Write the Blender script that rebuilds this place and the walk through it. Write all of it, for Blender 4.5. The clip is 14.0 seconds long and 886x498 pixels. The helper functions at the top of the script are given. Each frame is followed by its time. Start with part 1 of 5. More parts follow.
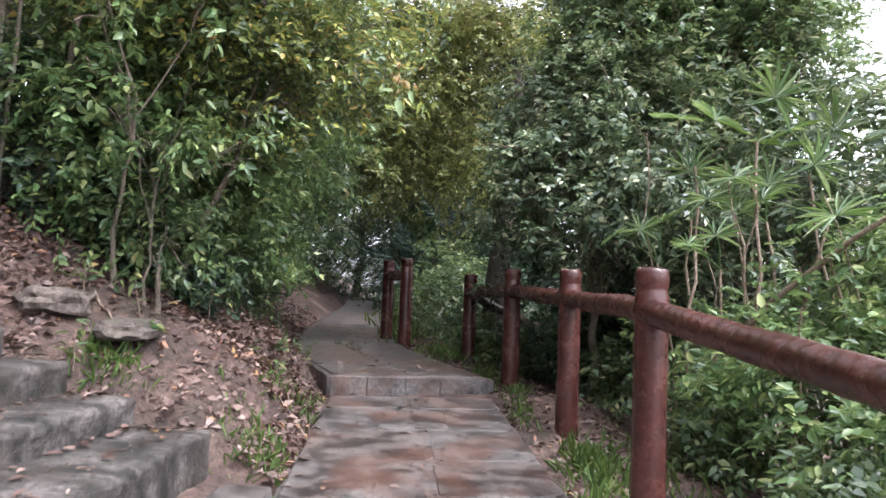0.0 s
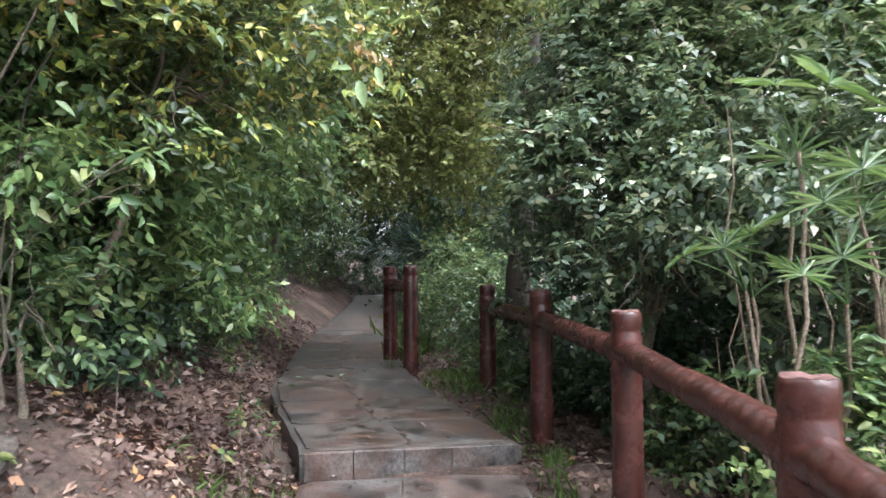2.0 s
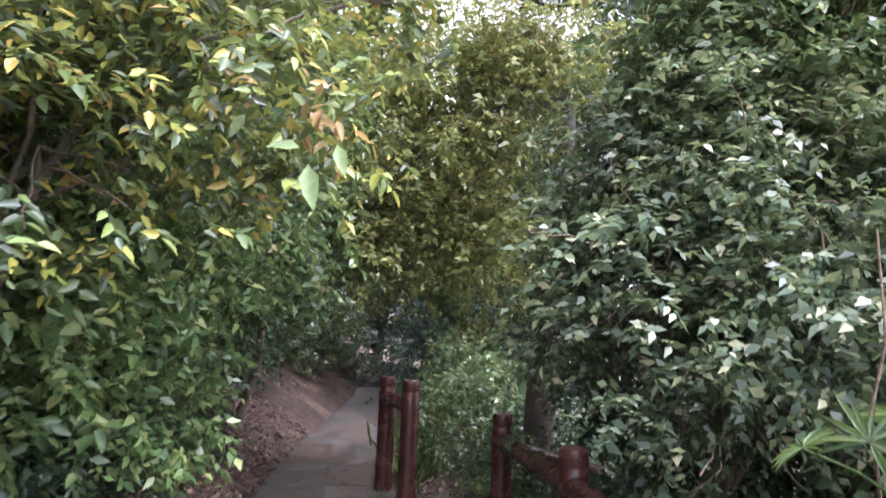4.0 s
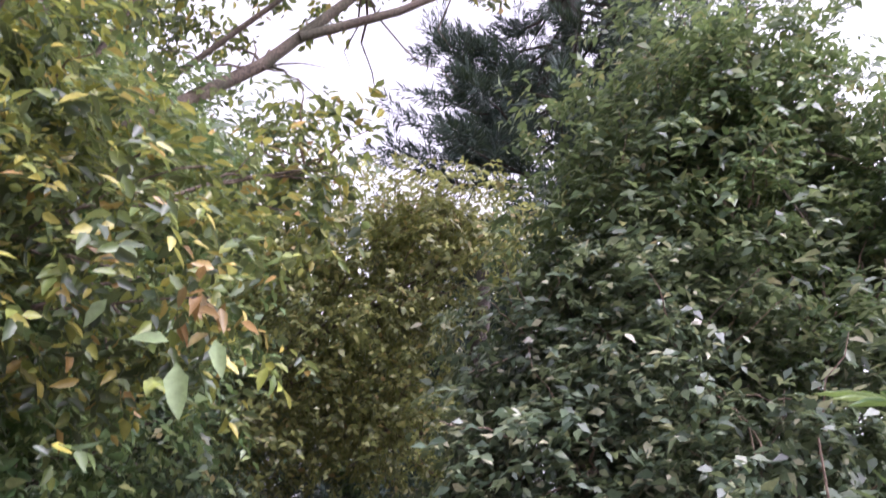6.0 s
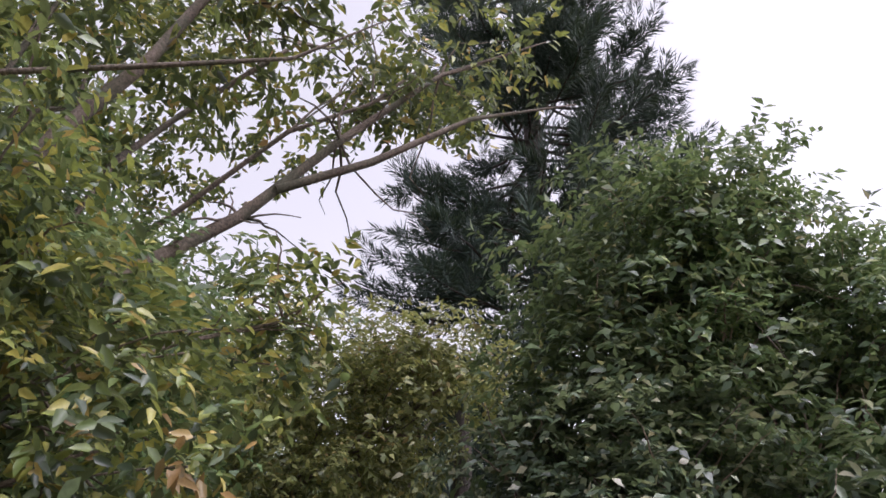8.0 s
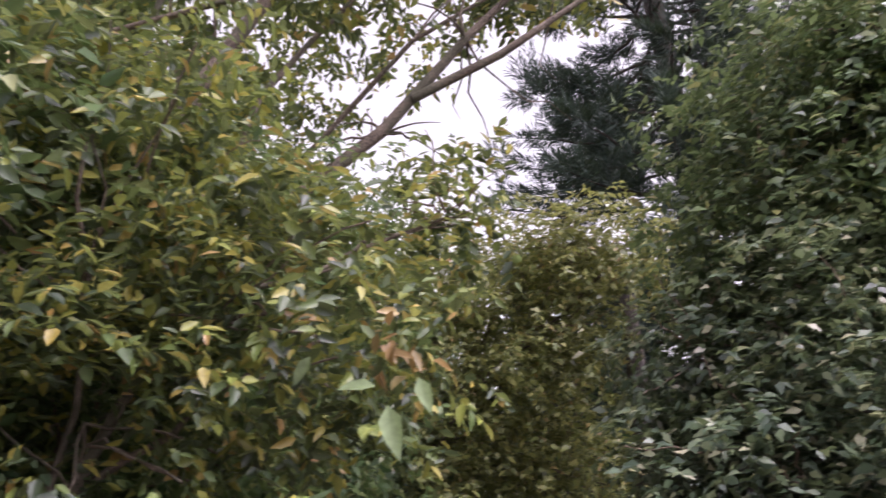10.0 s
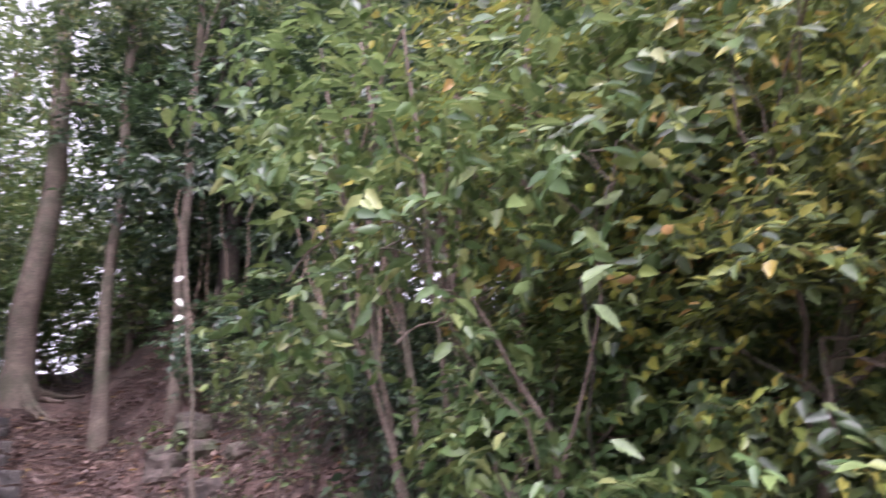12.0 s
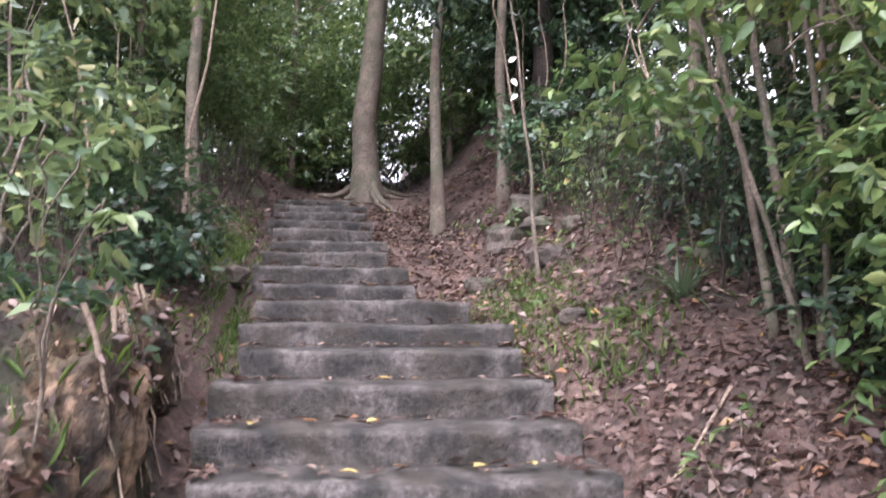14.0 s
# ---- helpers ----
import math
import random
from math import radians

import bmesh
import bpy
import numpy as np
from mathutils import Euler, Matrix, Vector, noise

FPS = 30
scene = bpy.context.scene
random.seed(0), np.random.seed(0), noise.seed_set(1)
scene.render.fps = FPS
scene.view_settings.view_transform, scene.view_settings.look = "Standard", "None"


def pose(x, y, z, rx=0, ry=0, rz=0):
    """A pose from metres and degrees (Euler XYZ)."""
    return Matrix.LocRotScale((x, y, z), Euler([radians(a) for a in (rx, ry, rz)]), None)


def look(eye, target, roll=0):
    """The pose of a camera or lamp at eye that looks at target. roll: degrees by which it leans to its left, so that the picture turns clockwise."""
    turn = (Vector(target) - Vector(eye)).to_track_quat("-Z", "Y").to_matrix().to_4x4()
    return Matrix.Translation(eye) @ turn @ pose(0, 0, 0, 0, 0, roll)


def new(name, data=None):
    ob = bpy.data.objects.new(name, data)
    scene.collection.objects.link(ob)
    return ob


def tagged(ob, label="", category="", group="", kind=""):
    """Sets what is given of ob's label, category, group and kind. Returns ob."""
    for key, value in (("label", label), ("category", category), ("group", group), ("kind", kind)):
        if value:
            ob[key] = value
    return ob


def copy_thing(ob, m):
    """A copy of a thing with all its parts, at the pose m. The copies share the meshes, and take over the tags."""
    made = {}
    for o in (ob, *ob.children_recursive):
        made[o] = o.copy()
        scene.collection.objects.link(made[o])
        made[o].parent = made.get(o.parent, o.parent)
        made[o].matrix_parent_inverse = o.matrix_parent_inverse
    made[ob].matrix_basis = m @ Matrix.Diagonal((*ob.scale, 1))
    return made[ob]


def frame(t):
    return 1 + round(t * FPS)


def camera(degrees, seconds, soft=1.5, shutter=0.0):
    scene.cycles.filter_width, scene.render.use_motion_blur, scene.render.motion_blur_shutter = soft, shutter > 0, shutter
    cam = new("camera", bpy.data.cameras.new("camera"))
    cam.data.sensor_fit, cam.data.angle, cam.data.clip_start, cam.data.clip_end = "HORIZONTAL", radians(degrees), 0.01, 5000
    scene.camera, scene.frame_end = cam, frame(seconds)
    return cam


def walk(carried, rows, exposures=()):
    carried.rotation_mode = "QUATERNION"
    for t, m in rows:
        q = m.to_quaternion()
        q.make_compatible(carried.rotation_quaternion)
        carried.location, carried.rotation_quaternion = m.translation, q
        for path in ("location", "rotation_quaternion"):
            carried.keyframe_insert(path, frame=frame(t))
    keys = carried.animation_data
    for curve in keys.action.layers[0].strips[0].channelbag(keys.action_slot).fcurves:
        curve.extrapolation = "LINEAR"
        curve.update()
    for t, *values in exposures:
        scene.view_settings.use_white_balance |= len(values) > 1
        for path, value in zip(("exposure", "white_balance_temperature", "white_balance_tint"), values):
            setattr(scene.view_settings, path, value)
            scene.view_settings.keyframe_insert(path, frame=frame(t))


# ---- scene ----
cam = camera(60.4, 14.0, soft=1.5, shutter=0.4)
PATH = [
    # seconds, x, y, z, yaw, pitch, roll
    (0.0, 0.311, 0.037, 0.821, 3.36, 3.99, 2.40),
    (0.5, 0.358, 0.416, 0.945, 3.96, 3.92, 1.30),
    (1.0, 0.415, 0.868, 1.053, 4.52, 2.86, 0.86),
    (1.5, 0.374, 1.235, 1.153, 4.20, 2.24, -0.68),
    (2.0, 0.319, 1.627, 1.296, 4.78, 1.60, -0.41),
    (2.2, 0.304, 1.795, 1.317, 5.04, 1.40, -0.25),
    (4.3, 0.269, 3.012, 1.706, 6.14, 9.07, 3.09),
    (4.5, 0.246, 3.076, 1.727, 4.54, 10.46, 2.80),
    (5.0, 0.226, 3.140, 1.733, 1.40, 13.64, 3.73),
    (5.5, 0.263, 3.179, 1.764, 0.53, 16.58, 4.25),
    (6.0, 0.277, 3.160, 1.797, 0.33, 20.09, 2.40),
    (6.5, 0.280, 3.108, 1.814, -0.33, 25.47, 1.75),
    (7.0, 0.277, 3.091, 1.861, -0.71, 30.12, 1.03),
    (7.2, 0.267, 3.123, 1.898, -0.88, 31.00, 0.76),
    (9.3, 0.250, 3.102, 1.727, 0.90, 24.30, -4.81),
    (9.5, 0.240, 3.118, 1.744, 3.50, 23.41, -4.97),
    (10.0, 0.141, 3.161, 1.725, 9.96, 24.06, -4.20),
    (10.5, 0.094, 3.138, 1.747, 18.88, 23.24, -4.51),
    (11.0, 0.071, 3.025, 1.751, 30.69, 23.19, -3.80),
    (11.5, 0.092, 2.990, 1.771, 46.15, 21.93, -2.20),
    (12.0, 0.099, 3.083, 1.796, 60.33, 19.35, -3.53),
    (12.5, 0.063, 3.030, 1.735, 69.86, 16.78, -3.01),
    (13.0, 0.016, 2.945, 1.645, 75.75, 14.53, -1.46),
    (13.5, 0.010, 2.847, 1.544, 80.25, 10.86, -1.18),
    (14.0, 0.012, 2.788, 1.432, 82.55, 7.01, 0.03),
]

EXPOSURES = [(0.0, 1.0, 5950, 15), (2.2, 1.12, 5850, 7), (4.5, 1.25, 5850, 26), (5.5, 0.85, 5900, 34), (6.5, 0.35, 5950, 35), (7.2, -0.15, 6000, 26), (9.4, -0.3, 6250, 27), (10.5, 0.5, 6250, 37), (11.4, 0.5, 6150, 36), (12.1, 0.78, 6000, 35), (13.3, 1.08, 5980, 27), (14.0, 1.1, 5950, 22)]


def carried_pose(x, y, z, yaw, pitch, roll):
    ahead = Vector((-math.sin(radians(yaw)) * math.cos(radians(pitch)), math.cos(radians(yaw)) * math.cos(radians(pitch)), math.sin(radians(pitch))))
    return look((x, y, z), Vector((x, y, z)) + ahead, roll)


walk(cam, [(row[0], carried_pose(*row[1:])) for row in PATH], EXPOSURES)

# ---- world and light: a bright overcast day ----
world = bpy.data.worlds.new("overcast_sky")
scene.world = world
world.use_nodes = True
wn, wl = world.node_tree.nodes, world.node_tree.links
SUN_ELEVATION, SUN_TURN = radians(60), radians(118)
sky = wn.new("ShaderNodeTexSky")
sky.sky_type = "NISHITA"
sky.sun_disc = False
sky.sun_elevation, sky.sun_rotation = SUN_ELEVATION, SUN_TURN
sky.air_density, sky.dust_density, sky.ozone_density = 1.0, 4.0, 1.0
grey_out = wn.new("ShaderNodeHueSaturation")
grey_out.inputs["Saturation"].default_value = 0.08
grey_out.inputs["Value"].default_value = 2.5
wl.new(sky.outputs[0], grey_out.inputs["Color"])
wl.new(grey_out.outputs[0], wn["Background"].inputs[0])
wn["Background"].inputs[1].default_value = 0.15

sun = new("sun", bpy.data.lights.new("sun", "SUN"))
sun.data.energy, sun.data.angle, sun.data.color = 0.9, radians(45), (1.0, 0.97, 0.92)
sun_from = Vector((math.sin(SUN_TURN) * math.cos(SUN_ELEVATION), math.cos(SUN_TURN) * math.cos(SUN_ELEVATION), math.sin(SUN_ELEVATION)))
sun.matrix_basis = look(sun_from * 60, (0, 0, 0))


# ---- materials ----
def material(name):
    m = bpy.data.materials.new(name)
    m.use_nodes = True
    return m, m.node_tree.nodes, m.node_tree.links, m.node_tree.nodes["Principled BSDF"]


def ramp(nodes, stops):
    r = nodes.new("ShaderNodeValToRGB")
    while len(r.color_ramp.elements) < len(stops):
        r.color_ramp.elements.new(0.5)
    for e, (at, col) in zip(r.color_ramp.elements, stops):
        e.position, e.color = at, (*col, 1)
    return r


def noise_tex(nodes, links, scale, detail=4.0, rough=0.55, coords="Object"):
    tc = nodes.new("ShaderNodeTexCoord")
    n = nodes.new("ShaderNodeTexNoise")
    n.inputs["Scale"].default_value, n.inputs["Detail"].default_value, n.inputs["Roughness"].default_value = scale, detail, rough
    links.new(tc.outputs[coords], n.inputs["Vector"])
    return n


def mix(nodes, links, fac, a, b, how="MIX"):
    m = nodes.new("ShaderNodeMix")
    m.data_type, m.blend_type = "RGBA", how
    for sock, v in ((m.inputs[0], fac), (m.inputs[6], a), (m.inputs[7], b)):
        if hasattr(v, "is_output"):
            links.new(v, sock)
        elif isinstance(v, tuple):
            sock.default_value = (*v, 1)
        else:
            sock.default_value = v
    return m.outputs[2]


def leaf_material(name, stops, rough=0.33, through_light=0.32, through_tint=(0.30, 0.42, 0.06), spec=0.5):
    """Leaves: each leaf has its own shade; some light passes through the blade."""
    m, n, l, p = material(name)
    geo = n.new("ShaderNodeNewGeometry")
    r = ramp(n, stops)
    l.new(geo.outputs["Random Per Island"], r.inputs[0])
    blotch = noise_tex(n, l, 1.3, 3)
    shade = ramp(n, [(0.3, (0.62, 0.62, 0.62)), (0.7, (1.3, 1.3, 1.2))])
    l.new(blotch.outputs["Fac"], shade.inputs[0])
    grain = noise_tex(n, l, 70, 2)
    g2 = ramp(n, [(0.3, (0.8, 0.8, 0.8)), (0.7, (1.15, 1.15, 1.15))])
    l.new(grain.outputs["Fac"], g2.inputs[0])
    col = mix(n, l, 1.0, mix(n, l, 1.0, r.outputs[0], shade.outputs[0], "MULTIPLY"), g2.outputs[0], "MULTIPLY")
    dull = n.new("ShaderNodeHueSaturation")
    dull.inputs["Saturation"].default_value = 0.90
    l.new(col, dull.inputs["Color"])
    col = dull.outputs[0]
    l.new(col, p.inputs["Base Color"])
    p.inputs["Roughness"].default_value = rough
    p.inputs["Specular IOR Level"].default_value = spec
    tr = n.new("ShaderNodeBsdfTranslucent")
    l.new(mix(n, l, 0.45, col, through_tint), tr.inputs["Color"])
    both = n.new("ShaderNodeMixShader")
    both.inputs[0].default_value = through_light
    l.new(p.outputs[0], both.inputs[1])
    l.new(tr.outputs[0], both.inputs[2])
    l.new(both.outputs[0], n["Material Output"].inputs["Surface"])
    return m


def rough_material(name, big_scale, stops, fine_scale=40.0, rough=0.85, bump=0.4, depth=0.01, stain=None, stain_scale=0.7, rough_span=0.15, random_shade=False, grain=(0.45, 1.5)):
    """Stone, soil, bark, concrete: a broad mottling, a fine grain, stains of their own shape, and relief."""
    m, n, l, p = material(name)
    a = noise_tex(n, l, big_scale, 6, 0.62)
    r = ramp(n, stops)
    l.new(a.outputs["Fac"], r.inputs[0])
    fine = noise_tex(n, l, fine_scale, 5, 0.7)
    fr = ramp(n, [(0.34, (grain[0],) * 3), (0.66, (grain[1],) * 3)])
    l.new(fine.outputs["Fac"], fr.inputs[0])
    col = mix(n, l, 1.0, r.outputs[0], fr.outputs[0], "MULTIPLY")
    if stain:
        s = noise_tex(n, l, stain_scale, 5, 0.6)
        sr = ramp(n, [(0.48, (0, 0, 0)), (0.62, (1, 1, 1))])
        l.new(s.outputs["Fac"], sr.inputs[0])
        col = mix(n, l, sr.outputs[0], col, mix(n, l, 0.55, col, stain))
    if random_shade:
        info = n.new("ShaderNodeObjectInfo")
        rr = ramp(n, random_shade)
        l.new(info.outputs["Random"], rr.inputs[0])
        col = mix(n, l, 1.0, col, rr.outputs[0], "MULTIPLY")
    l.new(col, p.inputs["Base Color"])
    rr2 = n.new("ShaderNodeMapRange")
    rr2.inputs[3].default_value, rr2.inputs[4].default_value = rough - rough_span, min(1, rough + rough_span)
    l.new(a.outputs["Fac"], rr2.inputs[0])
    l.new(rr2.outputs[0], p.inputs["Roughness"])
    b = n.new("ShaderNodeBump")
    b.inputs["Strength"].default_value, b.inputs["Distance"].default_value = bump, depth
    l.new(fine.outputs["Fac"], b.inputs["Height"])
    l.new(b.outputs[0], p.inputs["Normal"])
    return m


M_LEAF_MIX = leaf_material("leaf_mid_green", [(0.0, (0.034, 0.068, 0.034)), (0.4, (0.075, 0.13, 0.056)), (0.75, (0.14, 0.21, 0.08)), (0.93, (0.24, 0.28, 0.10)), (1.0, (0.33, 0.25, 0.10))], through_tint=(0.31, 0.40, 0.14))
M_LEAF_TURN = leaf_material("leaf_green_turning_yellow", [(0.0, (0.03, 0.055, 0.03)), (0.4, (0.08, 0.125, 0.05)), (0.64, (0.155, 0.225, 0.05)), (0.80, (0.29, 0.33, 0.045)), (0.94, (0.44, 0.37, 0.045)), (1.0, (0.44, 0.22, 0.06))], through_tint=(0.37, 0.41, 0.13))
M_LEAF_OLIVE = leaf_material("leaf_olive_yellow", [(0.0, (0.10, 0.13, 0.04)), (0.35, (0.21, 0.25, 0.075)), (0.7, (0.33, 0.36, 0.10)), (0.94, (0.45, 0.44, 0.13)), (1.0, (0.42, 0.26, 0.10))], through_tint=(0.42, 0.42, 0.12))
M_LEAF_DARK = leaf_material("leaf_dark_glossy", [(0.0, (0.015, 0.036, 0.024)), (0.5, (0.036, 0.072, 0.042)), (0.85, (0.072, 0.125, 0.062)), (1.0, (0.15, 0.2, 0.09))], rough=0.3, through_light=0.22, through_tint=(0.16, 0.28, 0.08))
M_LEAF_SILVER = leaf_material("leaf_grey_green", [(0.0, (0.032, 0.058, 0.038)), (0.5, (0.085, 0.135, 0.078)), (0.82, (0.17, 0.225, 0.125)), (0.92, (0.32, 0.335, 0.18)), (1.0, (0.48, 0.46, 0.33))], rough=0.3, through_tint=(0.32, 0.39, 0.14))
M_LEAF_BRIGHT = leaf_material("leaf_bright_green", [(0.0, (0.04, 0.095, 0.03)), (0.5, (0.105, 0.19, 0.06)), (0.85, (0.20, 0.28, 0.085)), (1.0, (0.34, 0.37, 0.13))], through_tint=(0.31, 0.40, 0.13))
M_LEAF_PALE = leaf_material("leaf_pale_green", [(0.0, (0.20, 0.30, 0.13)), (1.0, (0.30, 0.40, 0.19))], through_light=0.35)
M_LEAF_ORANGE = leaf_material("leaf_orange_young", [(0.0, (0.16, 0.13, 0.04)), (0.5, (0.28, 0.16, 0.05)), (1.0, (0.36, 0.22, 0.08))], through_light=0.3, through_tint=(0.5, 0.32, 0.1))
M_NEEDLE = leaf_material("conifer_needles", [(0.0, (0.016, 0.034, 0.030)), (0.6, (0.032, 0.064, 0.052)), (1.0, (0.065, 0.11, 0.085))], rough=0.55, through_light=0.06)
M_PALM = leaf_material("fan_palm_leaf", [(0.0, (0.06, 0.13, 0.05)), (0.6, (0.13, 0.22, 0.08)), (1.0, (0.28, 0.36, 0.17))], rough=0.28, through_light=0.35)
M_GRASS = leaf_material("grass_blade", [(0.0, (0.06, 0.115, 0.025)), (0.7, (0.13, 0.22, 0.045)), (1.0, (0.25, 0.30, 0.09))], rough=0.5)
M_LITTER = leaf_material("dead_leaf", [(0.0, (0.045, 0.022, 0.019)), (0.4, (0.095, 0.047, 0.038)), (0.75, (0.165, 0.096, 0.078)), (0.95, (0.31, 0.21, 0.18)), (0.985, (0.30, 0.12, 0.045)), (1.0, (0.42, 0.28, 0.06))], rough=0.55, through_light=0.1, through_tint=(0.25, 0.14, 0.08))
M_LEAF_WHITE = leaf_material("bleached_leaf", [(0.0, (0.55, 0.56, 0.5)), (1.0, (0.74, 0.74, 0.7))], rough=0.5, through_light=0.2, through_tint=(0.6, 0.6, 0.55))
M_YELLOW = leaf_material("fallen_yellow_leaf", [(0.0, (0.50, 0.29, 0.05)), (1.0, (0.62, 0.47, 0.16))], rough=0.5, through_light=0.1, through_tint=(0.5, 0.35, 0.1))
M_SOIL = rough_material("damp_soil", 2.6, [(0.3, (0.04, 0.024, 0.02)), (0.5, (0.10, 0.061, 0.049)), (0.7, (0.22, 0.143, 0.113))], 26, 0.9, 1.0, 0.04, stain=(0.03, 0.028, 0.018), stain_scale=1.6)
M_EARTH = rough_material("root_bound_earth", 5.0, [(0.35, (0.03, 0.023, 0.018)), (0.5, (0.10, 0.068, 0.047)), (0.65, (0.30, 0.19, 0.12))], 24, 0.95, 1.0, 0.05, stain=(0.04, 0.05, 0.022), stain_scale=3.2)
M_CONCRETE = rough_material("wet_concrete", 3.2, [(0.34, (0.034, 0.029, 0.027)), (0.5, (0.078, 0.068, 0.064)), (0.66, (0.15, 0.134, 0.127))], 48, 0.42, 0.7, 0.006, stain=(0.11, 0.052, 0.036), stain_scale=1.7, rough_span=0.28)
M_STEP = rough_material("weathered_step_concrete", 5.5, [(0.38, (0.016, 0.014, 0.012)), (0.5, (0.056, 0.047, 0.042)), (0.62, (0.125, 0.108, 0.099))], 34, 0.65, 1.0, 0.02, stain=(0.034, 0.025, 0.016), stain_scale=3.1)
M_FLAG = rough_material("flagstone", 4.4, [(0.38, (0.024, 0.020, 0.019)), (0.5, (0.082, 0.071, 0.067)), (0.66, (0.155, 0.139, 0.131))], 46, 0.4, 0.7, 0.006, stain=(0.12, 0.056, 0.038), stain_scale=1.7, rough_span=0.28,
                        random_shade=[(0.0, (0.93, 0.93, 0.95)), (0.5, (0.98, 0.98, 0.99)), (0.85, (1.0, 0.97, 0.95)), (1.0, (1.03, 0.92, 0.87))])
M_ROCK = rough_material("mossy_rock", 4.0, [(0.35, (0.04, 0.031, 0.026)), (0.65, (0.14, 0.108, 0.09))], 30, 0.85, 0.8, 0.02, stain=(0.05, 0.08, 0.025), stain_scale=3.0)
M_BARK = rough_material("pale_bark", 5.0, [(0.3, (0.10, 0.075, 0.058)), (0.6, (0.21, 0.165, 0.13)), (0.8, (0.33, 0.275, 0.225))], 60, 0.9, 0.8, 0.012, stain=(0.07, 0.085, 0.05), stain_scale=3.0)
M_BARK_DARK = rough_material("dark_bark", 5.0, [(0.3, (0.028, 0.022, 0.018)), (0.7, (0.085, 0.066, 0.052))], 50, 0.9, 0.9, 0.015)
M_TWIG = rough_material("dry_twig", 8.0, [(0.3, (0.16, 0.11, 0.08)), (0.7, (0.33, 0.25, 0.19))], 60, 0.85, 0.4, 0.004)
M_POST = rough_material("red_brown_log_paint", 6.0, [(0.3, (0.040, 0.014, 0.012)), (0.55, (0.072, 0.024, 0.020)), (0.8, (0.115, 0.044, 0.037))], 26, 0.26, 0.45, 0.008, stain=(0.03, 0.014, 0.012), stain_scale=7.0, grain=(0.75, 1.25), rough_span=0.14)
M_POST_WORN = rough_material("worn_log_edge", 20.0, [(0.35, (0.085, 0.03, 0.026)), (0.7, (0.22, 0.12, 0.105))], 60, 0.55, 0.5, 0.004)


# ---- mesh helpers ----
class Buf:
    """Collects vertices and faces of one mesh."""

    def __init__(self):
        self.v, self.f, self.n = [], [], 0

    def add(self, verts, faces):
        self.v.append(np.asarray(verts, np.float32))
        self.f.append(np.asarray(faces, np.int32) + self.n)
        self.n += len(verts)

    def mesh(self, name, mat, smooth=True):
        me = bpy.data.meshes.new(name)
        v = np.concatenate(self.v)
        sizes = np.concatenate([np.full(len(f), f.shape[1], np.int32) for f in self.f])
        loops = np.concatenate([f.ravel() for f in self.f])
        me.vertices.add(len(v))
        me.vertices.foreach_set("co", v.ravel())
        me.loops.add(len(loops))
        me.loops.foreach_set("vertex_index", loops)
        me.polygons.add(len(sizes))
        me.polygons.foreach_set("loop_start", np.concatenate([[0], np.cumsum(sizes)[:-1]]).astype(np.int32))
        me.polygons.foreach_set("loop_total", sizes)
        me.polygons.foreach_set("use_smooth", np.full(len(sizes), smooth))
        me.update(calc_edges=True)
        me.validate()
        me.materials.append(mat)
        return me


def part(name, buf, mat, parent=None, label="", smooth=True, kind=""):
    """Links one mesh as an object of its own, under a thing or a part if given."""
    ob = new(name, buf.mesh(name, mat, smooth))
    if parent is not None:
        ob.parent = parent
        ob.matrix_parent_inverse = parent.matrix_basis.inverted()
    return tagged(ob, label, kind=kind)


def thing(name, at, label, category, group="", kind=""):
    ob = new(name)
    ob.empty_display_size = 0.2
    ob.matrix_basis = Matrix.Translation(at)
    return tagged(ob, label, category, group, kind)


def unit(a):
    return a / np.maximum(np.linalg.norm(a, axis=-1, keepdims=True), 1e-9)


def tube(buf, pts, radii, sides=7, rng=None, rough=0.0, cap=True):
    """A tapered, slightly uneven limb along a line of points."""
    pts, radii = np.asarray(pts, float), np.asarray(radii, float)
    n = len(pts)
    t = unit(np.gradient(pts, axis=0))
    ref = np.array([0.31, 0.17, 0.93]) if abs(t[:, 2]).mean() < 0.8 else np.array([1.0, 0.2, 0.0])
    u = unit(np.cross(t, ref))
    w = np.cross(t, u)
    a = np.linspace(0, 2 * np.pi, sides, endpoint=False)
    r = radii[:, None] * np.ones(sides)
    if rng is not None and rough:
        r = r * (1 + rough * rng.uniform(-1, 1, r.shape))
    v = pts[:, None] + r[..., None] * (u[:, None] * np.cos(a)[:, None] + w[:, None] * np.sin(a)[:, None])
    i, k = np.meshgrid(np.arange(n - 1), np.arange(sides), indexing="ij")
    k2 = (k + 1) % sides
    buf.add(v.reshape(-1, 3), np.stack([i * sides + k, i * sides + k2, (i + 1) * sides + k2, (i + 1) * sides + k], -1).reshape(-1, 4))
    if cap:
        for e, ring in ((0, v[0][::-1]), (-1, v[-1])):
            buf.add(np.vstack([ring, pts[e]]), np.array([[q, (q + 1) % sides, sides] for q in range(sides)]))


def bent(a, b, rng, n=7, wobble=0.06, sag=0.0):
    """A line from a to b that wanders a little."""
    a, b = np.asarray(a, float), np.asarray(b, float)
    s = np.linspace(0, 1, n)[:, None]
    span = np.linalg.norm(b - a)
    off = np.cumsum(rng.normal(0, 1, (n, 3)), 0) * wobble * span / n ** 0.5
    off = off - s * off[-1] - (1 - s) * off[0]
    p = a + (b - a) * s + off
    p[:, 2] += sag * span * (4 * s * (1 - s))[:, 0]
    return p


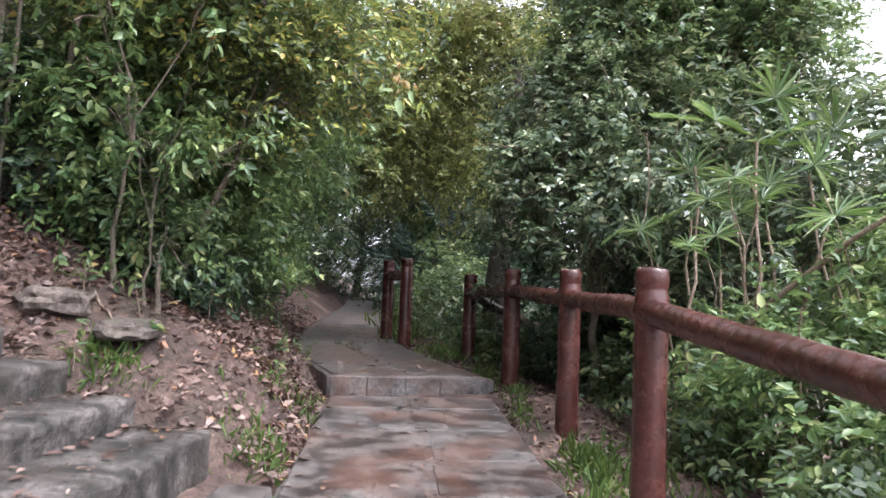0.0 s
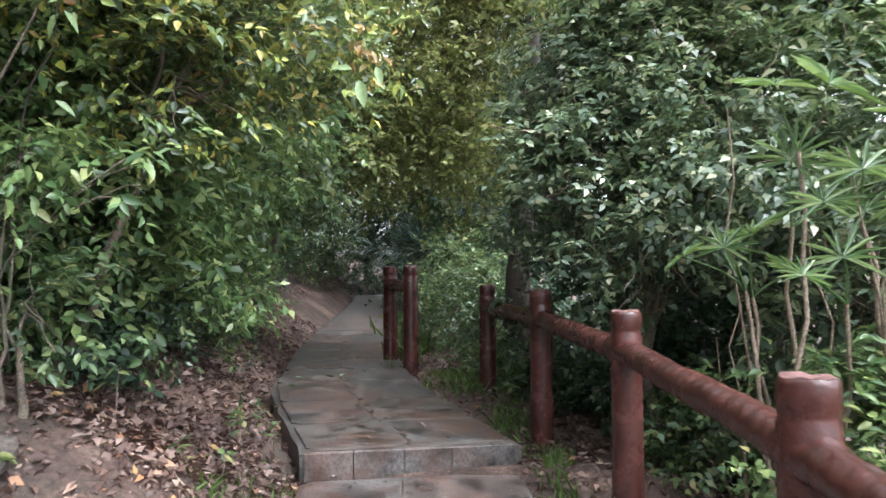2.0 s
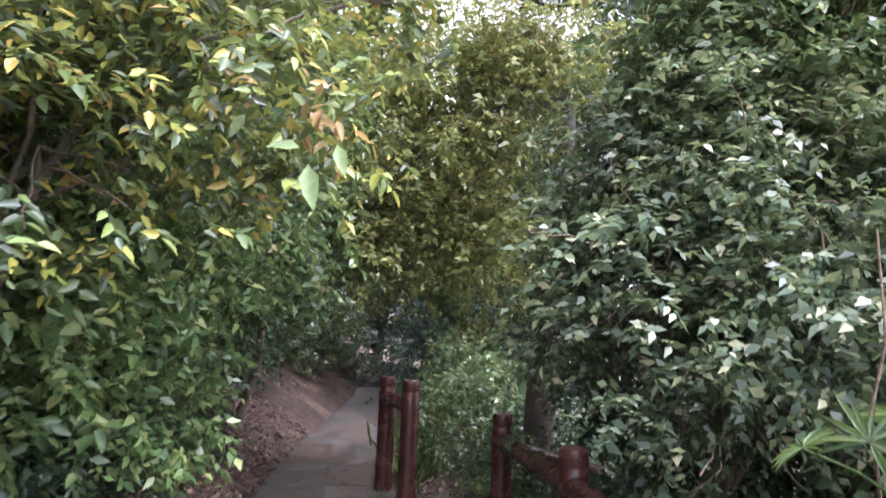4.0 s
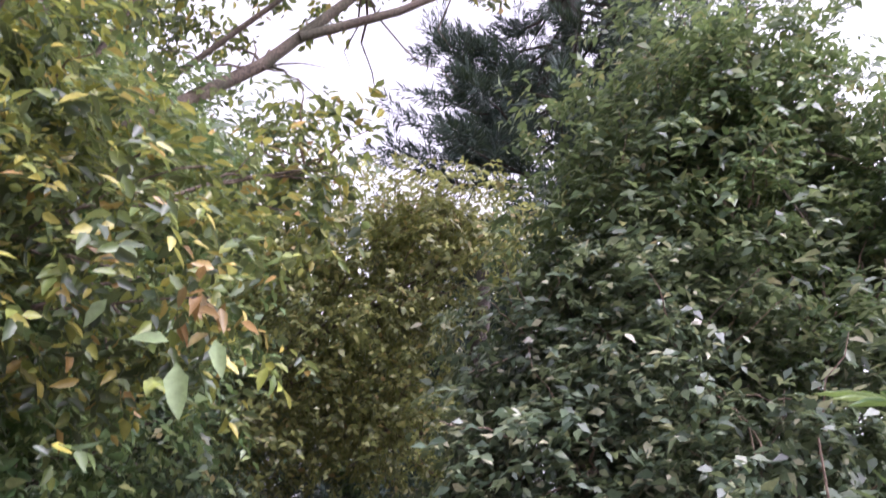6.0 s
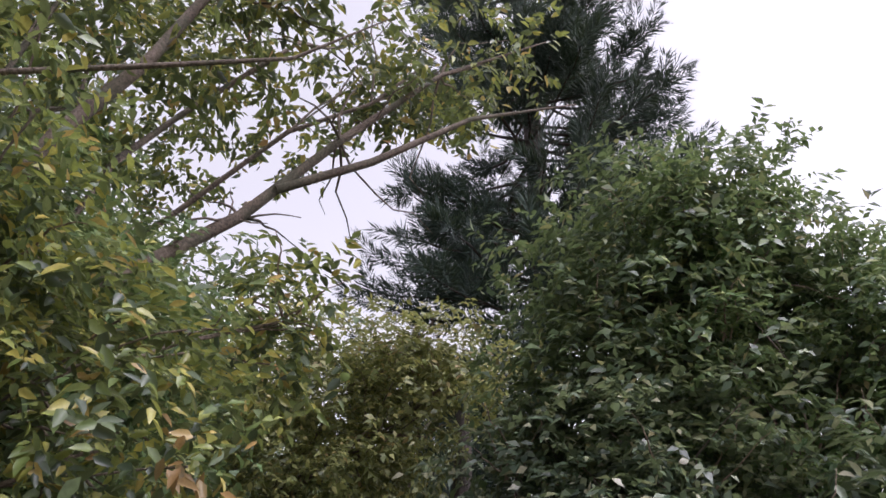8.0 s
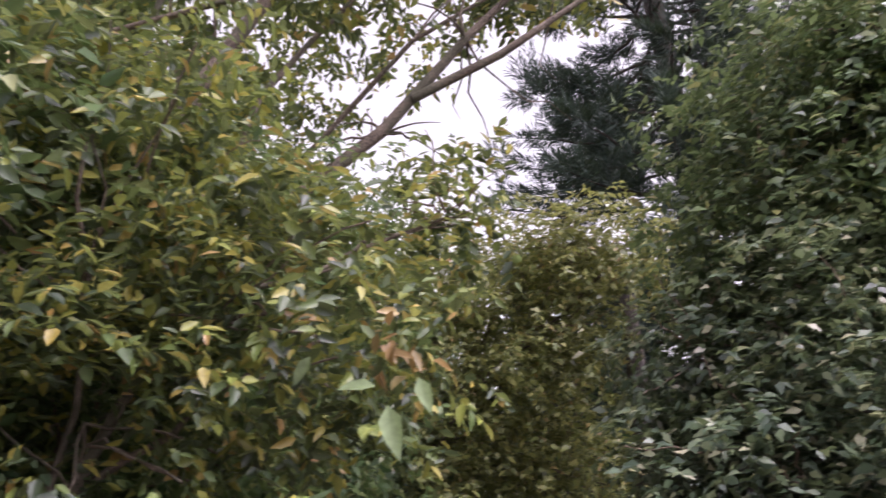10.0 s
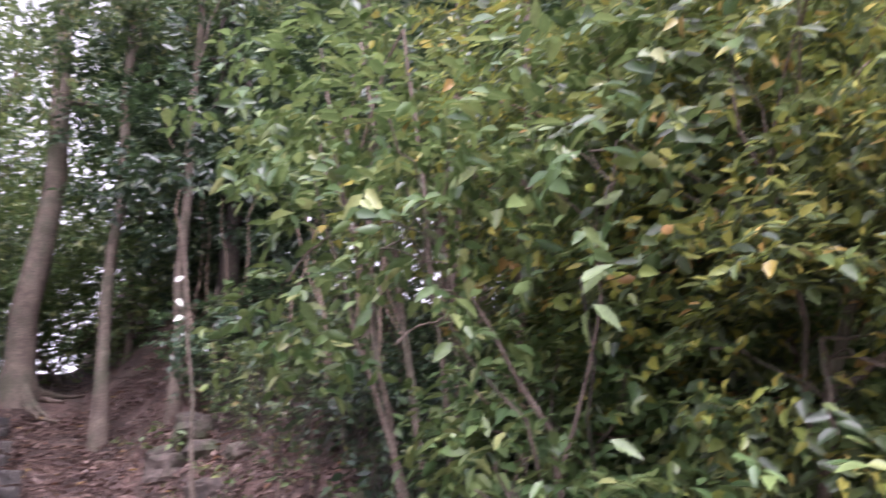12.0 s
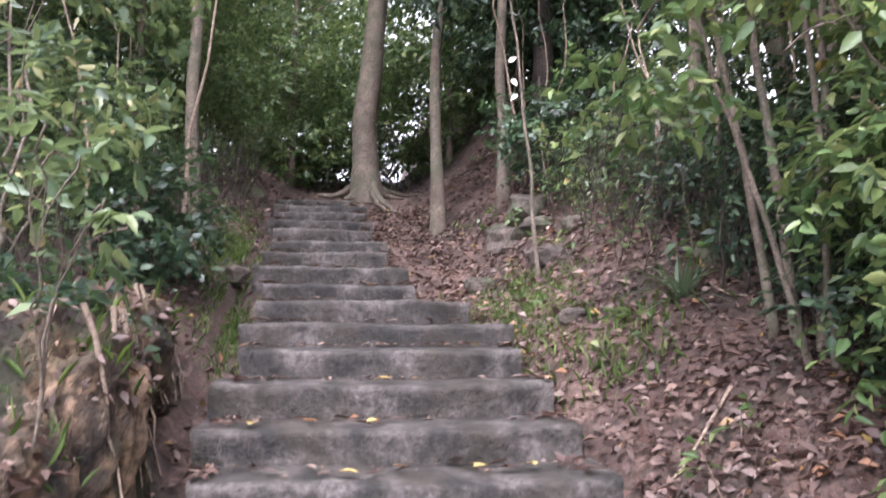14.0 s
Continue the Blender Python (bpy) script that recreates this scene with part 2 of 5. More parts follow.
def leaves(buf, base, along, normal, length, width, curl=0.18, fold=0.12, plain=False):
    """Leaf blades: two halves folded on the midrib, pointed, drooping at the tip; plain ones have fewer corners."""
    along = unit(along)
    side = unit(np.cross(along, normal))
    up = np.cross(side, along)
    L, W = length[:, None], width[:, None]
    if plain:
        v = np.stack([base, base + along * L * 0.42 + side * W * 0.5 + up * W * fold, base + along * L - up * L * curl, base + along * L * 0.42 - side * W * 0.5 + up * W * fold], 1)
        buf.add(v.reshape(-1, 3), np.arange(len(base))[:, None] * 4 + np.array([[0, 1, 2, 3]]))
        return
    v = np.stack([
        base,
        base + along * L * 0.3 + side * W * 0.47 + up * W * fold,
        base + along * L * 0.66 + side * W * 0.36 + up * (W * fold - L * curl * 0.35),
        base + along * L - up * L * curl,
        base + along * L * 0.66 - side * W * 0.36 + up * (W * fold - L * curl * 0.35),
        base + along * L * 0.3 - side * W * 0.47 + up * W * fold], 1)
    i = np.arange(len(base))[:, None] * 6
    f = np.concatenate([i + np.array([[0, 1, 2, 3]]), i + np.array([[0, 3, 4, 5]])])
    buf.add(v.reshape(-1, 3), f)


def ball(rng, n):
    return unit(rng.normal(0, 1, (n, 3)))


def lumps(p, scale, seed):
    """A smooth uneven field between about -1 and 1."""
    g = np.random.default_rng(seed)
    out = np.zeros(len(p))
    for k in range(7):
        d = g.normal(0, 1, 3) * scale * (1 + 0.35 * k)
        out += np.sin(p @ d + g.uniform(0, 6.28)) / (1 + 0.3 * k)
    return out / 2.6


def clear_of_walk(p):
    """True where foliage may be: not in the space people walk through."""
    x, y, z = p[:, 0], p[:, 1], p[:, 2]
    on_path = (np.abs(x - path_x(y)) < 0.85) & (y < 4.25) & (z < 2.75)
    under = (np.abs(x - path_x(y)) < 0.8) & (y >= 4.25) & (y < 13) & (z < 1.85)
    on_steps = (y > 1.95) & (y < 4.0) & (x < -0.4) & (x > -9) & (z < step_level(x) + 2.3)
    return ~(on_path | under | on_steps)


def foliage(buf, rng, blobs, twigs, per_twig, leaf_len, slim=0.5, shell=0.55, droop=0.25, seed=1, gaps=-0.55, clearing=True, plain=False, spray=6, loose=1.5):
    """Sprays of leafy twigs spread through uneven clumps; each clump is x, y, z and three radii."""
    b = np.asarray(blobs, float)
    weight = (b[:, 3] * b[:, 4] * b[:, 5]) ** 0.67
    m = max(twigs // spray, 1)
    pick = rng.choice(len(b), m, p=weight / weight.sum())
    d = ball(rng, m)
    r = shell + (1.14 - shell) * rng.random(m) ** 0.7
    r *= 1 + 0.30 * lumps(d * 2.2 + b[pick, :3] * 3, 1.6, seed)
    p = b[pick, :3] + d * b[pick, 3:] * r[:, None]
    keep = lumps(p, 2.6, seed + 5) > gaps
    p, d = np.repeat(p[keep], spray, 0), np.repeat(d[keep], spray, 0)
    lead = unit(d + np.repeat(rng.normal(0, 0.5, (len(p) // spray, 3)), spray, 0))
    p = p + rng.normal(0, leaf_len * loose, p.shape) * np.array([1, 1, 0.6]) + lead * rng.uniform(-1, 1, (len(p), 1)) * leaf_len * loose
    keep = p[:, 2] > ground_level(p[:, 0], p[:, 1]) + 0.05
    if clearing:
        keep &= clear_of_walk(p)
    p, d, lead = p[keep], d[keep], lead[keep]
    n = len(p)
    out = unit(lead + rng.normal(0, 0.45, (n, 3)) + np.array([0, 0, 0.15 - droop]))
    reach = leaf_len * per_twig * 0.30 * rng.uniform(0.7, 1.3, n)
    for k in range(per_twig):
        s = (k + 0.5) / per_twig
        q = p + out * (reach * s)[:, None] + np.array([0, 0, -1.0]) * (droop * reach * s * s)[:, None]
        side = unit(np.cross(out, np.array([0.02, 0.03, 1.0]))) * (1 if k % 2 else -1)
        along = unit(out * 0.55 + side * 0.85 + rng.normal(0, 0.35, (n, 3)) + np.array([0, 0, -droop]))
        nor = unit(np.array([0, 0, 0.75]) + d * 0.7 + rng.normal(0, 0.42, (n, 3)))
        L = leaf_len * rng.uniform(0.55, 1.3, n)
        leaves(buf, q, along, nor, L, L * slim * rng.uniform(0.75, 1.2, n), plain=plain)


def limbs(buf, rng, root, fork, blobs, r0, spread=5, fine=True):
    """Trunk to a fork, then limbs to every clump and branchlets to its skin."""
    root, fork = np.asarray(root, float), np.asarray(fork, float)
    path = bent(root, fork, rng, 9, 0.05)
    tube(buf, path, np.linspace(r0, r0 * 0.62, 9) * (1 + 0.5 * np.exp(-np.arange(9) * 1.4)), 9, rng, 0.07)
    for blob in blobs:
        c, rad = np.asarray(blob[:3], float), np.asarray(blob[3:6], float)
        start = path[rng.integers(5, 9)]
        arm = bent(start, c, rng, 7, 0.08, 0.05)
        tube(buf, arm, np.linspace(r0 * 0.5, r0 * 0.2, 7), 6, rng, 0.05)
        for _ in range(spread if fine else 2):
            tip = c + ball(rng, 1)[0] * rad * rng.uniform(0.7, 1.05)
            if tip[2] < ground_level(tip[0:1], tip[1:2])[0] + 0.2:
                continue
            tube(buf, bent(arm[rng.integers(3, 7)], tip, rng, 6, 0.1, 0.04), np.linspace(r0 * 0.17, 0.004, 6), 4)


# ---- lie of the land ----
STEP_X = [-1.01, -1.44, -1.76, -2.11, -2.47, -2.83, -3.19, -3.56, -3.95, -4.27, -4.62, -5.35, -5.75, -6.2, -6.65, -7.1, -7.55, -8.0, -8.45, -8.9]
STEP_Z = [0.13, 0.28, 0.45, 0.62, 0.78, 0.93, 1.08, 1.24, 1.40, 1.54, 1.68, 1.84, 2.0, 2.16, 2.32, 2.48, 2.64, 2.8, 2.95, 3.1]


def path_x(y):
    return np.interp(y, [-6, 0, 3.7, 6.35, 8.4, 10.5, 13, 17, 24], [0.5, 0.3, 0.07, -0.27, -1.12, -1.6, -1.95, -2.4, -3.5])


def path_z(y):
    return np.interp(y, [-8, -4, 0, 2, 3.7, 6.13, 6.33, 9, 13, 20, 40], [-1.3, -0.95, -0.52, -0.3, -0.12, 0.05, 0.2, 0.27, 0.45, 0.9, 1.5])


def half_width(y):
    return np.interp(y, [-6, 3.7, 6.1, 8.4, 10, 13, 17], [0.75, 0.72, 0.65, 0.66, 0.6, 0.52, 0.4])


def step_level(x):
    return np.interp(-np.asarray(x, float), [-1.0, 0.9, 1.01, 4.7, 9.0, 9.8, 14, 40], [-0.14, -0.1, -0.02, 1.55, 3.08, 3.45, 4.6, 8.0])


def smooth(a, b, x):
    t = np.clip((x - a) / (b - a), 0, 1)
    return t * t * (3 - 2 * t)


def ground_level(x, y):
    x, y = np.asarray(x, float), np.asarray(y, float)
    px, pz, hw = path_x(y), path_z(y), half_width(y)
    left = np.maximum(px - hw - x, 0)
    right = np.maximum(x - px - hw, 0)
    bank = 0.62 * left - 0.10 * np.maximum(left - 3.0, 0) - 0.2 * np.maximum(left - 9, 0)
    near = pz - 0.05 + bank - 0.10 * np.minimum(right, 0.8) - 0.30 * np.maximum(right - 0.8, 0) + 0.28 * np.maximum(right - 5.5, 0)
    near = near - 0.17 * np.exp(-((left - 0.10) / 0.09) ** 2) * smooth(6.08, 6.28, y) * (1 - smooth(7.6, 8.6, y))
    stair = step_level(x) - 0.10
    beside = np.where(y > 3.0, np.maximum(y - 3.75, 0) * 0.62, np.maximum(2.2 - y, 0) * 0.12 + 0.16 * smooth(2.2, 1.6, y) * smooth(-1.2, -2.0, x))
    hill = stair + np.minimum(beside, 2.5)
    k = smooth(-0.7, -1.3, x)
    by_stairs = 1 - smooth(4.1, 5.6, y)
    mixk = k * by_stairs
    h = near * (1 - mixk) + hill * mixk
    h = np.where((y < 2.2), near * (1 - k) + hill * k, h)
    p = np.stack([x, y, 0 * x], -1).reshape(-1, 3)
    rough = lumps(p, 1.1, 11).reshape(x.shape) * 0.06 + lumps(p, 4.0, 12).reshape(x.shape) * 0.022 + lumps(p, 11.0, 13).reshape(x.shape) * 0.008
    off_path = np.clip(np.maximum(left, right) * 3, 0, 1)
    on_stairs = ((y > 2.0) & (y < 3.95) & (x < -0.6)).astype(float)
    return h + rough * off_path * (1 - 0.8 * on_stairs) - 0.04 * (1 - off_path) - 0.06 * on_stairs


def grid_axis(lo, hi, step, far):
    core = np.arange(lo, hi + step / 2, step)
    grow = np.cumsum(step * 1.28 ** np.arange(1, 60))
    grow = grow[grow < far]
    return np.concatenate([(lo - grow)[::-1], core, hi + grow])


gx, gy = grid_axis(-10.5, 4.0, 0.085, 420), grid_axis(-1.0, 13.0, 0.085, 420)
GX, GY = np.meshgrid(gx, gy, indexing="ij")
far_flat = 1 - smooth(18, 60, np.hypot(GX, GY))
GZ = ground_level(np.clip(GX, -40, 30), np.clip(GY, -30, 40)) * far_flat
ground = Buf()
ii, jj = np.meshgrid(np.arange(len(gx) - 1), np.arange(len(gy) - 1), indexing="ij")
ny = len(gy)
ground.add(np.stack([GX, GY, GZ], -1).reshape(-1, 3), np.stack([ii * ny + jj, (ii + 1) * ny + jj, (ii + 1) * ny + jj + 1, ii * ny + jj + 1], -1).reshape(-1, 4))
tagged(part("ground", ground, M_SOIL), "damp brown forest soil rising into a bank", "ground", kind="structure")


# ---- path: two concrete slabs with a step between ----
def paved_strip(name, y0, y1, thick, label):
    """A concrete slab that follows the path, with uneven edges."""
    rng = np.random.default_rng(int(y0 * 10) + 40)
    ys = np.arange(y0, y1 + 0.01, 0.12)
    us = np.linspace(-1, 1, 17)
    hw = half_width(ys) + 0.03 * lumps(np.stack([ys, 0 * ys, 0 * ys], -1), 3.0, 21)
    X = path_x(ys)[:, None] + us * hw[:, None]
    Y = ys[:, None] + us * 0.17
    Z = path_z(np.clip(ys, y0, y1))[:, None] + 0 * X
    if y0 > 5:
        Z = np.maximum(Z, path_z(6.33))
    else:
        Z = np.minimum(Z, path_z(6.08))
    flat = np.stack([X, Y, 0 * X], -1).reshape(-1, 3)
    Z = Z + (lumps(flat, 2.2, 31) * 0.003 + lumps(flat, 8, 32) * 0.0015).reshape(X.shape) - 0.02 * (np.abs(us) > 0.97)
    n, m = X.shape
    b = Buf()
    a, c = np.meshgrid(np.arange(n - 1), np.arange(m - 1), indexing="ij")
    b.add(np.stack([X, Y, Z], -1).reshape(-1, 3), np.stack([a * m + c, a * m + c + 1, (a + 1) * m + c + 1, (a + 1) * m + c], -1).reshape(-1, 4))
    rim = [(i, 0) for i in range(n)] + [(n - 1, j) for j in range(1, m)] + [(i, m - 1) for i in range(n - 2, -1, -1)] + [(0, j) for j in range(m - 2, 0, -1)]
    top = np.array([(X[i, j], Y[i, j], Z[i, j]) for i, j in rim])
    low = top - np.array([0, 0, thick]) + np.append(rng.normal(0, 0.008, (len(top), 2)), np.zeros((len(top), 1)), 1)
    k = np.arange(len(rim))
    k2 = (k + 1) % len(rim)
    b.add(np.vstack([top, low]), np.stack([k, k2, k2 + len(rim), k + len(rim)], -1))
    return tagged(part(name, b, M_CONCRETE, smooth=False), label, "path", kind="structure")


lower_path = paved_strip("path_lower", -3.0, 6.30, 0.16, "worn grey concrete footpath slab with reddish stone")
upper_path = paved_strip("path_upper", 6.35, 18.0, 0.2, "raised grey concrete footpath slab, weathered and damp")


def stone_piece(parent, corners, z, proud, depth, name="flagstone", mat=None):
    """A flat stone with four worn corners, set just proud of its bed."""
    c = np.asarray(corners, float)
    mid = c.mean(0)
    ring = []
    for k in range(4):
        a, q = c[k], c[(k + 1) % 4]
        ring += [a + (q - a) * 0.1, a + (q - a) * 0.5 + (mid - a) * 0.01, a + (q - a) * 0.9]
    ring = np.array(ring)
    n = len(ring)
    inner = mid + (ring - mid) * 0.985
    at = z if callable(z) else (lambda p: z + 0 * p[:, 0])
    top = np.column_stack([inner, at(inner) + proud])
    edge = np.column_stack([ring, at(ring) + proud * 0.2])
    low = np.column_stack([ring, at(ring) - depth])
    k = np.arange(n)
    k2 = (k + 1) % n
    b = Buf()
    v = np.vstack([top, edge, low, [[*mid, float(at(mid[None])[0]) + proud]]])
    b.add(v, np.stack([k, k2, np.full(n, 3 * n)], -1))
    b.add(v, np.concatenate([np.stack([k + n, k2 + n, k2, k], -1), np.stack([k + 2 * n, k2 + 2 * n, k2 + n, k + n], -1)]))
    return part(name, b, mat or M_FLAG, parent, smooth=False)


def pave(parent, y0, y1, level, seed):
    """Flagstones in uneven rows across the path."""
    rng = np.random.default_rng(seed)
    y = y0
    slant = 0.17
    while y < y1 - 0.2:
        d = rng.uniform(0.5, 0.9)
        cuts = [-0.97, rng.uniform(-0.45, -0.2), rng.uniform(0.2, 0.45), 0.97] if rng.random() < 0.35 else [-0.97, rng.uniform(-0.15, 0.15), 0.97]
        for a, q in zip(cuts[:-1], cuts[1:]):
            cs = []
            for u, v in ((a + 0.0025, y + 0.0015), (q - 0.0025, y + 0.0015), (q - 0.0025, min(y + d, y1) - 0.0015), (a + 0.0025, min(y + d, y1) - 0.0015)):
                vv = v + rng.normal(0, 0.005)
                cs.append((path_x(vv) + u * half_width(vv) * 0.985, vv + slant * u))
            stone_piece(parent, cs, lambda p: level(p[:, 1] - slant * (p[:, 0] - path_x(p[:, 1])) / half_width(p[:, 1])), 0.0032 + rng.uniform(0, 0.0015), 0.03)
        y += d


pave(lower_path, 0.3, 6.18, lambda y: np.minimum(path_z(y), path_z(6.08)), 77)
pave(upper_path, 6.38, 13.0, lambda y: np.maximum(path_z(y), path_z(6.33)), 78)
# face stones of the step
rng = np.random.default_rng(79)
for u0, u1 in ((-0.98, -0.55), (-0.54, -0.08), (-0.07, 0.36), (0.37, 0.97)):
    q = []
    for u in (u0, u1):
        q.append((path_x(6.35) + u * half_width(6.35), 6.345 + 0.17 * u))
    (xa, ya), (xb, yb) = q
    b = Buf()
    f = -0.012 - rng.uniform(0, 0.008)
    z0, z1 = 0.02, 0.197
    v = [(xa, ya + f, z0), (xb, yb + f, z0), (xb, yb + f + 0.004, z1 - 0.01), (xa, ya + f + 0.004, z1 - 0.01), (xa, ya + f + 0.02, z1), (xb, yb + f + 0.02, z1), (xa, ya + 0.05, z0), (xb, yb + 0.05, z0), (xa, ya + 0.05, z1), (xb, yb + 0.05, z1)]
    b.add(v, [[0, 1, 2, 3], [3, 2, 5, 4], [4, 5, 9, 8], [1, 7, 9, 5], [0, 4, 8, 6]])
    b.add(v, [[1, 5, 2], [0, 3, 4]])
    part("face_stone", b, M_FLAG, upper_path, smooth=False)


# ---- stairs up the bank ----
def stair_sides(x):
    near = np.interp(-x, [1, 4.3, 4.7, 5.4, 7, 9], [2.2, 2.27, 2.3, 2.2, 2.15, 2.05])
    far = np.interp(-x, [1, 3.6, 4.3, 5.4, 6, 9], [3.74, 3.8, 3.66, 3.25, 3.15, 2.9])
    return near, far


staircase = thing("staircase", (-1.0, 3.0, -0.1), "long flight of weathered concrete steps up a bank", "stairs")


def stair_step(i):
    rng = np.random.default_rng(500 + i)
    x0, z1 = STEP_X[i], STEP_Z[i]
    x1 = (STEP_X[i + 1] if i + 1 < len(STEP_X) else x0 - 0.6) - 0.10
    z0 = (STEP_Z[i - 1] if i else -0.15) - 0.08
    ya, yb = stair_sides(x0)
    ya, yb = ya + rng.uniform(-0.09, 0.03), yb + rng.uniform(-0.03, 0.09)
    ys = np.linspace(ya, yb, 44)
    wav = lumps(np.stack([ys, 0 * ys + i * 3.1, 0 * ys], -1), 2.2, 60 + i) * 0.03 + lumps(np.stack([ys, 0 * ys + i * 5.3, 0 * ys], -1), 9.0, 160 + i) * 0.012
    dip = lumps(np.stack([ys, 0 * ys + i * 7.7, 0 * ys], -1), 2.4, 90 + i) * 0.013 + lumps(np.stack([ys, 0 * ys + i * 2.9, 0 * ys], -1), 11.0, 190 + i) * 0.005
    prof = [(x0 + 0.012, z0), (x0 + 0.004, z1 - 0.06), (x0 + 0.010, z1 - 0.028), (x0 + 0.002, z1 - 0.010), (x0 - 0.018, z1), (x0 - 0.10, z1 + 0.004), ((x0 + x1) / 2, z1 + 0.006), (x1, z1 + 0.012), (x1, z0)]
    V = []
    for k, (px, pz) in enumerate(prof):
        chip = rng.normal(0, 0.0045, len(ys)) if 1 <= k <= 5 else 0
        V.append(np.stack([px + wav * (1 if k < 6 else 0) + chip, ys + rng.normal(0, 0.004, len(ys)), pz + 0 * ys + (dip if 1 <= k <= 7 else 0) + (rng.normal(0, 0.0018, len(ys)) if 1 <= k <= 6 else 0)], -1))
    V = np.array(V)
    n, m = V.shape[:2]
    b = Buf()
    a, c = np.meshgrid(np.arange(n - 1), np.arange(m - 1), indexing="ij")
    b.add(V.reshape(-1, 3), np.stack([a * m + c, a * m + c + 1, (a + 1) * m + c + 1, (a + 1) * m + c], -1).reshape(-1, 4))
    for e, flip in ((0, 1), (m - 1, -1)):
        ring = V[::flip, e]
        mid = ring.mean(0)
        b.add(np.vstack([ring, mid]), np.array([[q, (q + 1) % n, n] for q in range(n)]))
    part("step", b, M_STEP, staircase)


for i in range(len(STEP_X)):
    stair_step(i)

# flat slab and stones at the foot of the stairs
foot = thing("paving_slab", (-0.8, 3.3, -0.14), "blue-grey stone slab at the foot of the stairs", "paving")
for k, (x, y, sx, sy) in enumerate([(-0.78, 3.45, 0.13, 0.26), (-0.78, 2.85, 0.13, 0.26), (-0.8, 2.3, 0.13, 0.2)]):
    stone_piece(foot, [(x - sx, y - sy), (x + sx, y - sy + 0.02), (x + sx * 0.9, y + sy), (x - sx, y + sy * 0.97)], -0.13, 0.035, 0.06, "slab")


# ---- log railing ----
def log_post(fence, x, y, z0, z1, r=0.079, seed=0, lean=0.0):
    rng = np.random.default_rng(seed)
    h = z1 - z0
    prof = [(0.0 - 0.25, r * 1.02), (0.1, r * 1.03), (0.35 * h, r), (0.6 * h, r * 0.99), (h - 0.30, r * 0.985), (h - 0.27, r * 1.0), (h - 0.12, r * 1.0), (h - 0.105, r * 0.93), (h - 0.09, r * 0.93), (h - 0.075, r * 1.0), (h - 0.018, r * 0.99), (h - 0.006, r * 0.95), (h, r * 0.88)]
    s = 20
    a = np.linspace(0, 2 * np.pi, s, endpoint=False)
    groove = 1 + 0.018 * np.sin(a * 7 + rng.uniform(0, 6)) + 0.012 * np.sin(a * 11 + rng.uniform(0, 6))
    V = []
    for k, (hh, rr) in enumerate(prof):
        ring = rr * groove * (1 + rng.normal(0, 0.006, s))
        V.append(np.stack([x + lean * hh + ring * np.cos(a), y + ring * np.sin(a), np.full(s, z0 + hh) + (rng.normal(0, 0.004, s) if k > 9 else 0)], -1))
    V = np.array(V)
    n = len(prof)
    b = Buf()
    i, k = np.meshgrid(np.arange(n - 1), np.arange(s), indexing="ij")
    k2 = (k + 1) % s
    b.add(V.reshape(-1, 3), np.stack([i * s + k, i * s + k2, (i + 1) * s + k2, (i + 1) * s + k], -1).reshape(-1, 4))
    p = part("post", b, M_POST, fence)
    t = Buf()
    rings = [V[-1] + np.array([0, 0, 0.0015]), (V[-1] - [x + lean * h, y, 0]) * [0.55, 0.55, 1] + [x + lean * h, y, 0.004]]
    t.add(np.vstack([*rings, [[x + lean * h, y, z1 + 0.003]]]), np.array([[q, (q + 1) % s, s + (q + 1) % s, s + q] for q in range(s)]))
    t.add(np.vstack([*rings, [[x + lean * h, y, z1 + 0.003]]]), np.array([[s + q, s + (q + 1) % s, 2 * s] for q in range(s)]))
    part("post_top", t, M_POST_WORN, p, "flat post top with worn paint")


def log_rail(fence, a, b, r=0.062, seed=0):
    rng = np.random.default_rng(seed)
    n, s = 110, 18
    pts = bent(a, b, rng, n, 0.004)
    ang = np.linspace(0, 2 * np.pi, s, endpoint=False)
    t = unit(np.gradient(pts, axis=0))
    u = unit(np.cross(t, [0, 0, 1.0]))
    w = np.cross(u, t)
    along = np.linspace(0, np.linalg.norm(np.subtract(b, a)), n)
    rad = r * (1 + 0.035 * np.sin(along * 19 + rng.uniform(0, 6))[:, None] * np.sin(ang * 2 + along[:, None] * 5) + 0.03 * np.sin(ang * 6 + along[:, None] * 9) + rng.normal(0, 0.006, (n, s)))
    notch = np.exp(-(((along % 0.083) - 0.042) / 0.011) ** 2)[:, None] * np.exp(-(((ang - 2.2) / 0.42) ** 2)) + np.exp(-((((along + 0.04) % 0.083) - 0.042) / 0.011) ** 2)[:, None] * np.exp(-(((ang - 1.3) / 0.25) ** 2))
    rad *= 1 - 0.2 * notch
    rad *= (1 + 0.28 * np.exp(-(along / 0.09) ** 2) + 0.28 * np.exp(-((along[-1] - along) / 0.09) ** 2))[:, None]
    V = pts[:, None] + rad[..., None] * (u[:, None] * np.cos(ang)[:, None] + w[:, None] * np.sin(ang)[:, None])
    buf = Buf()
    i, k = np.meshgrid(np.arange(n - 1), np.arange(s), indexing="ij")
    k2 = (k + 1) % s
    buf.add(V.reshape(-1, 3), np.stack([i * s + k, i * s + k2, (i + 1) * s + k2, (i + 1) * s + k], -1).reshape(-1, 4))
    part("rail", buf, M_POST, fence)


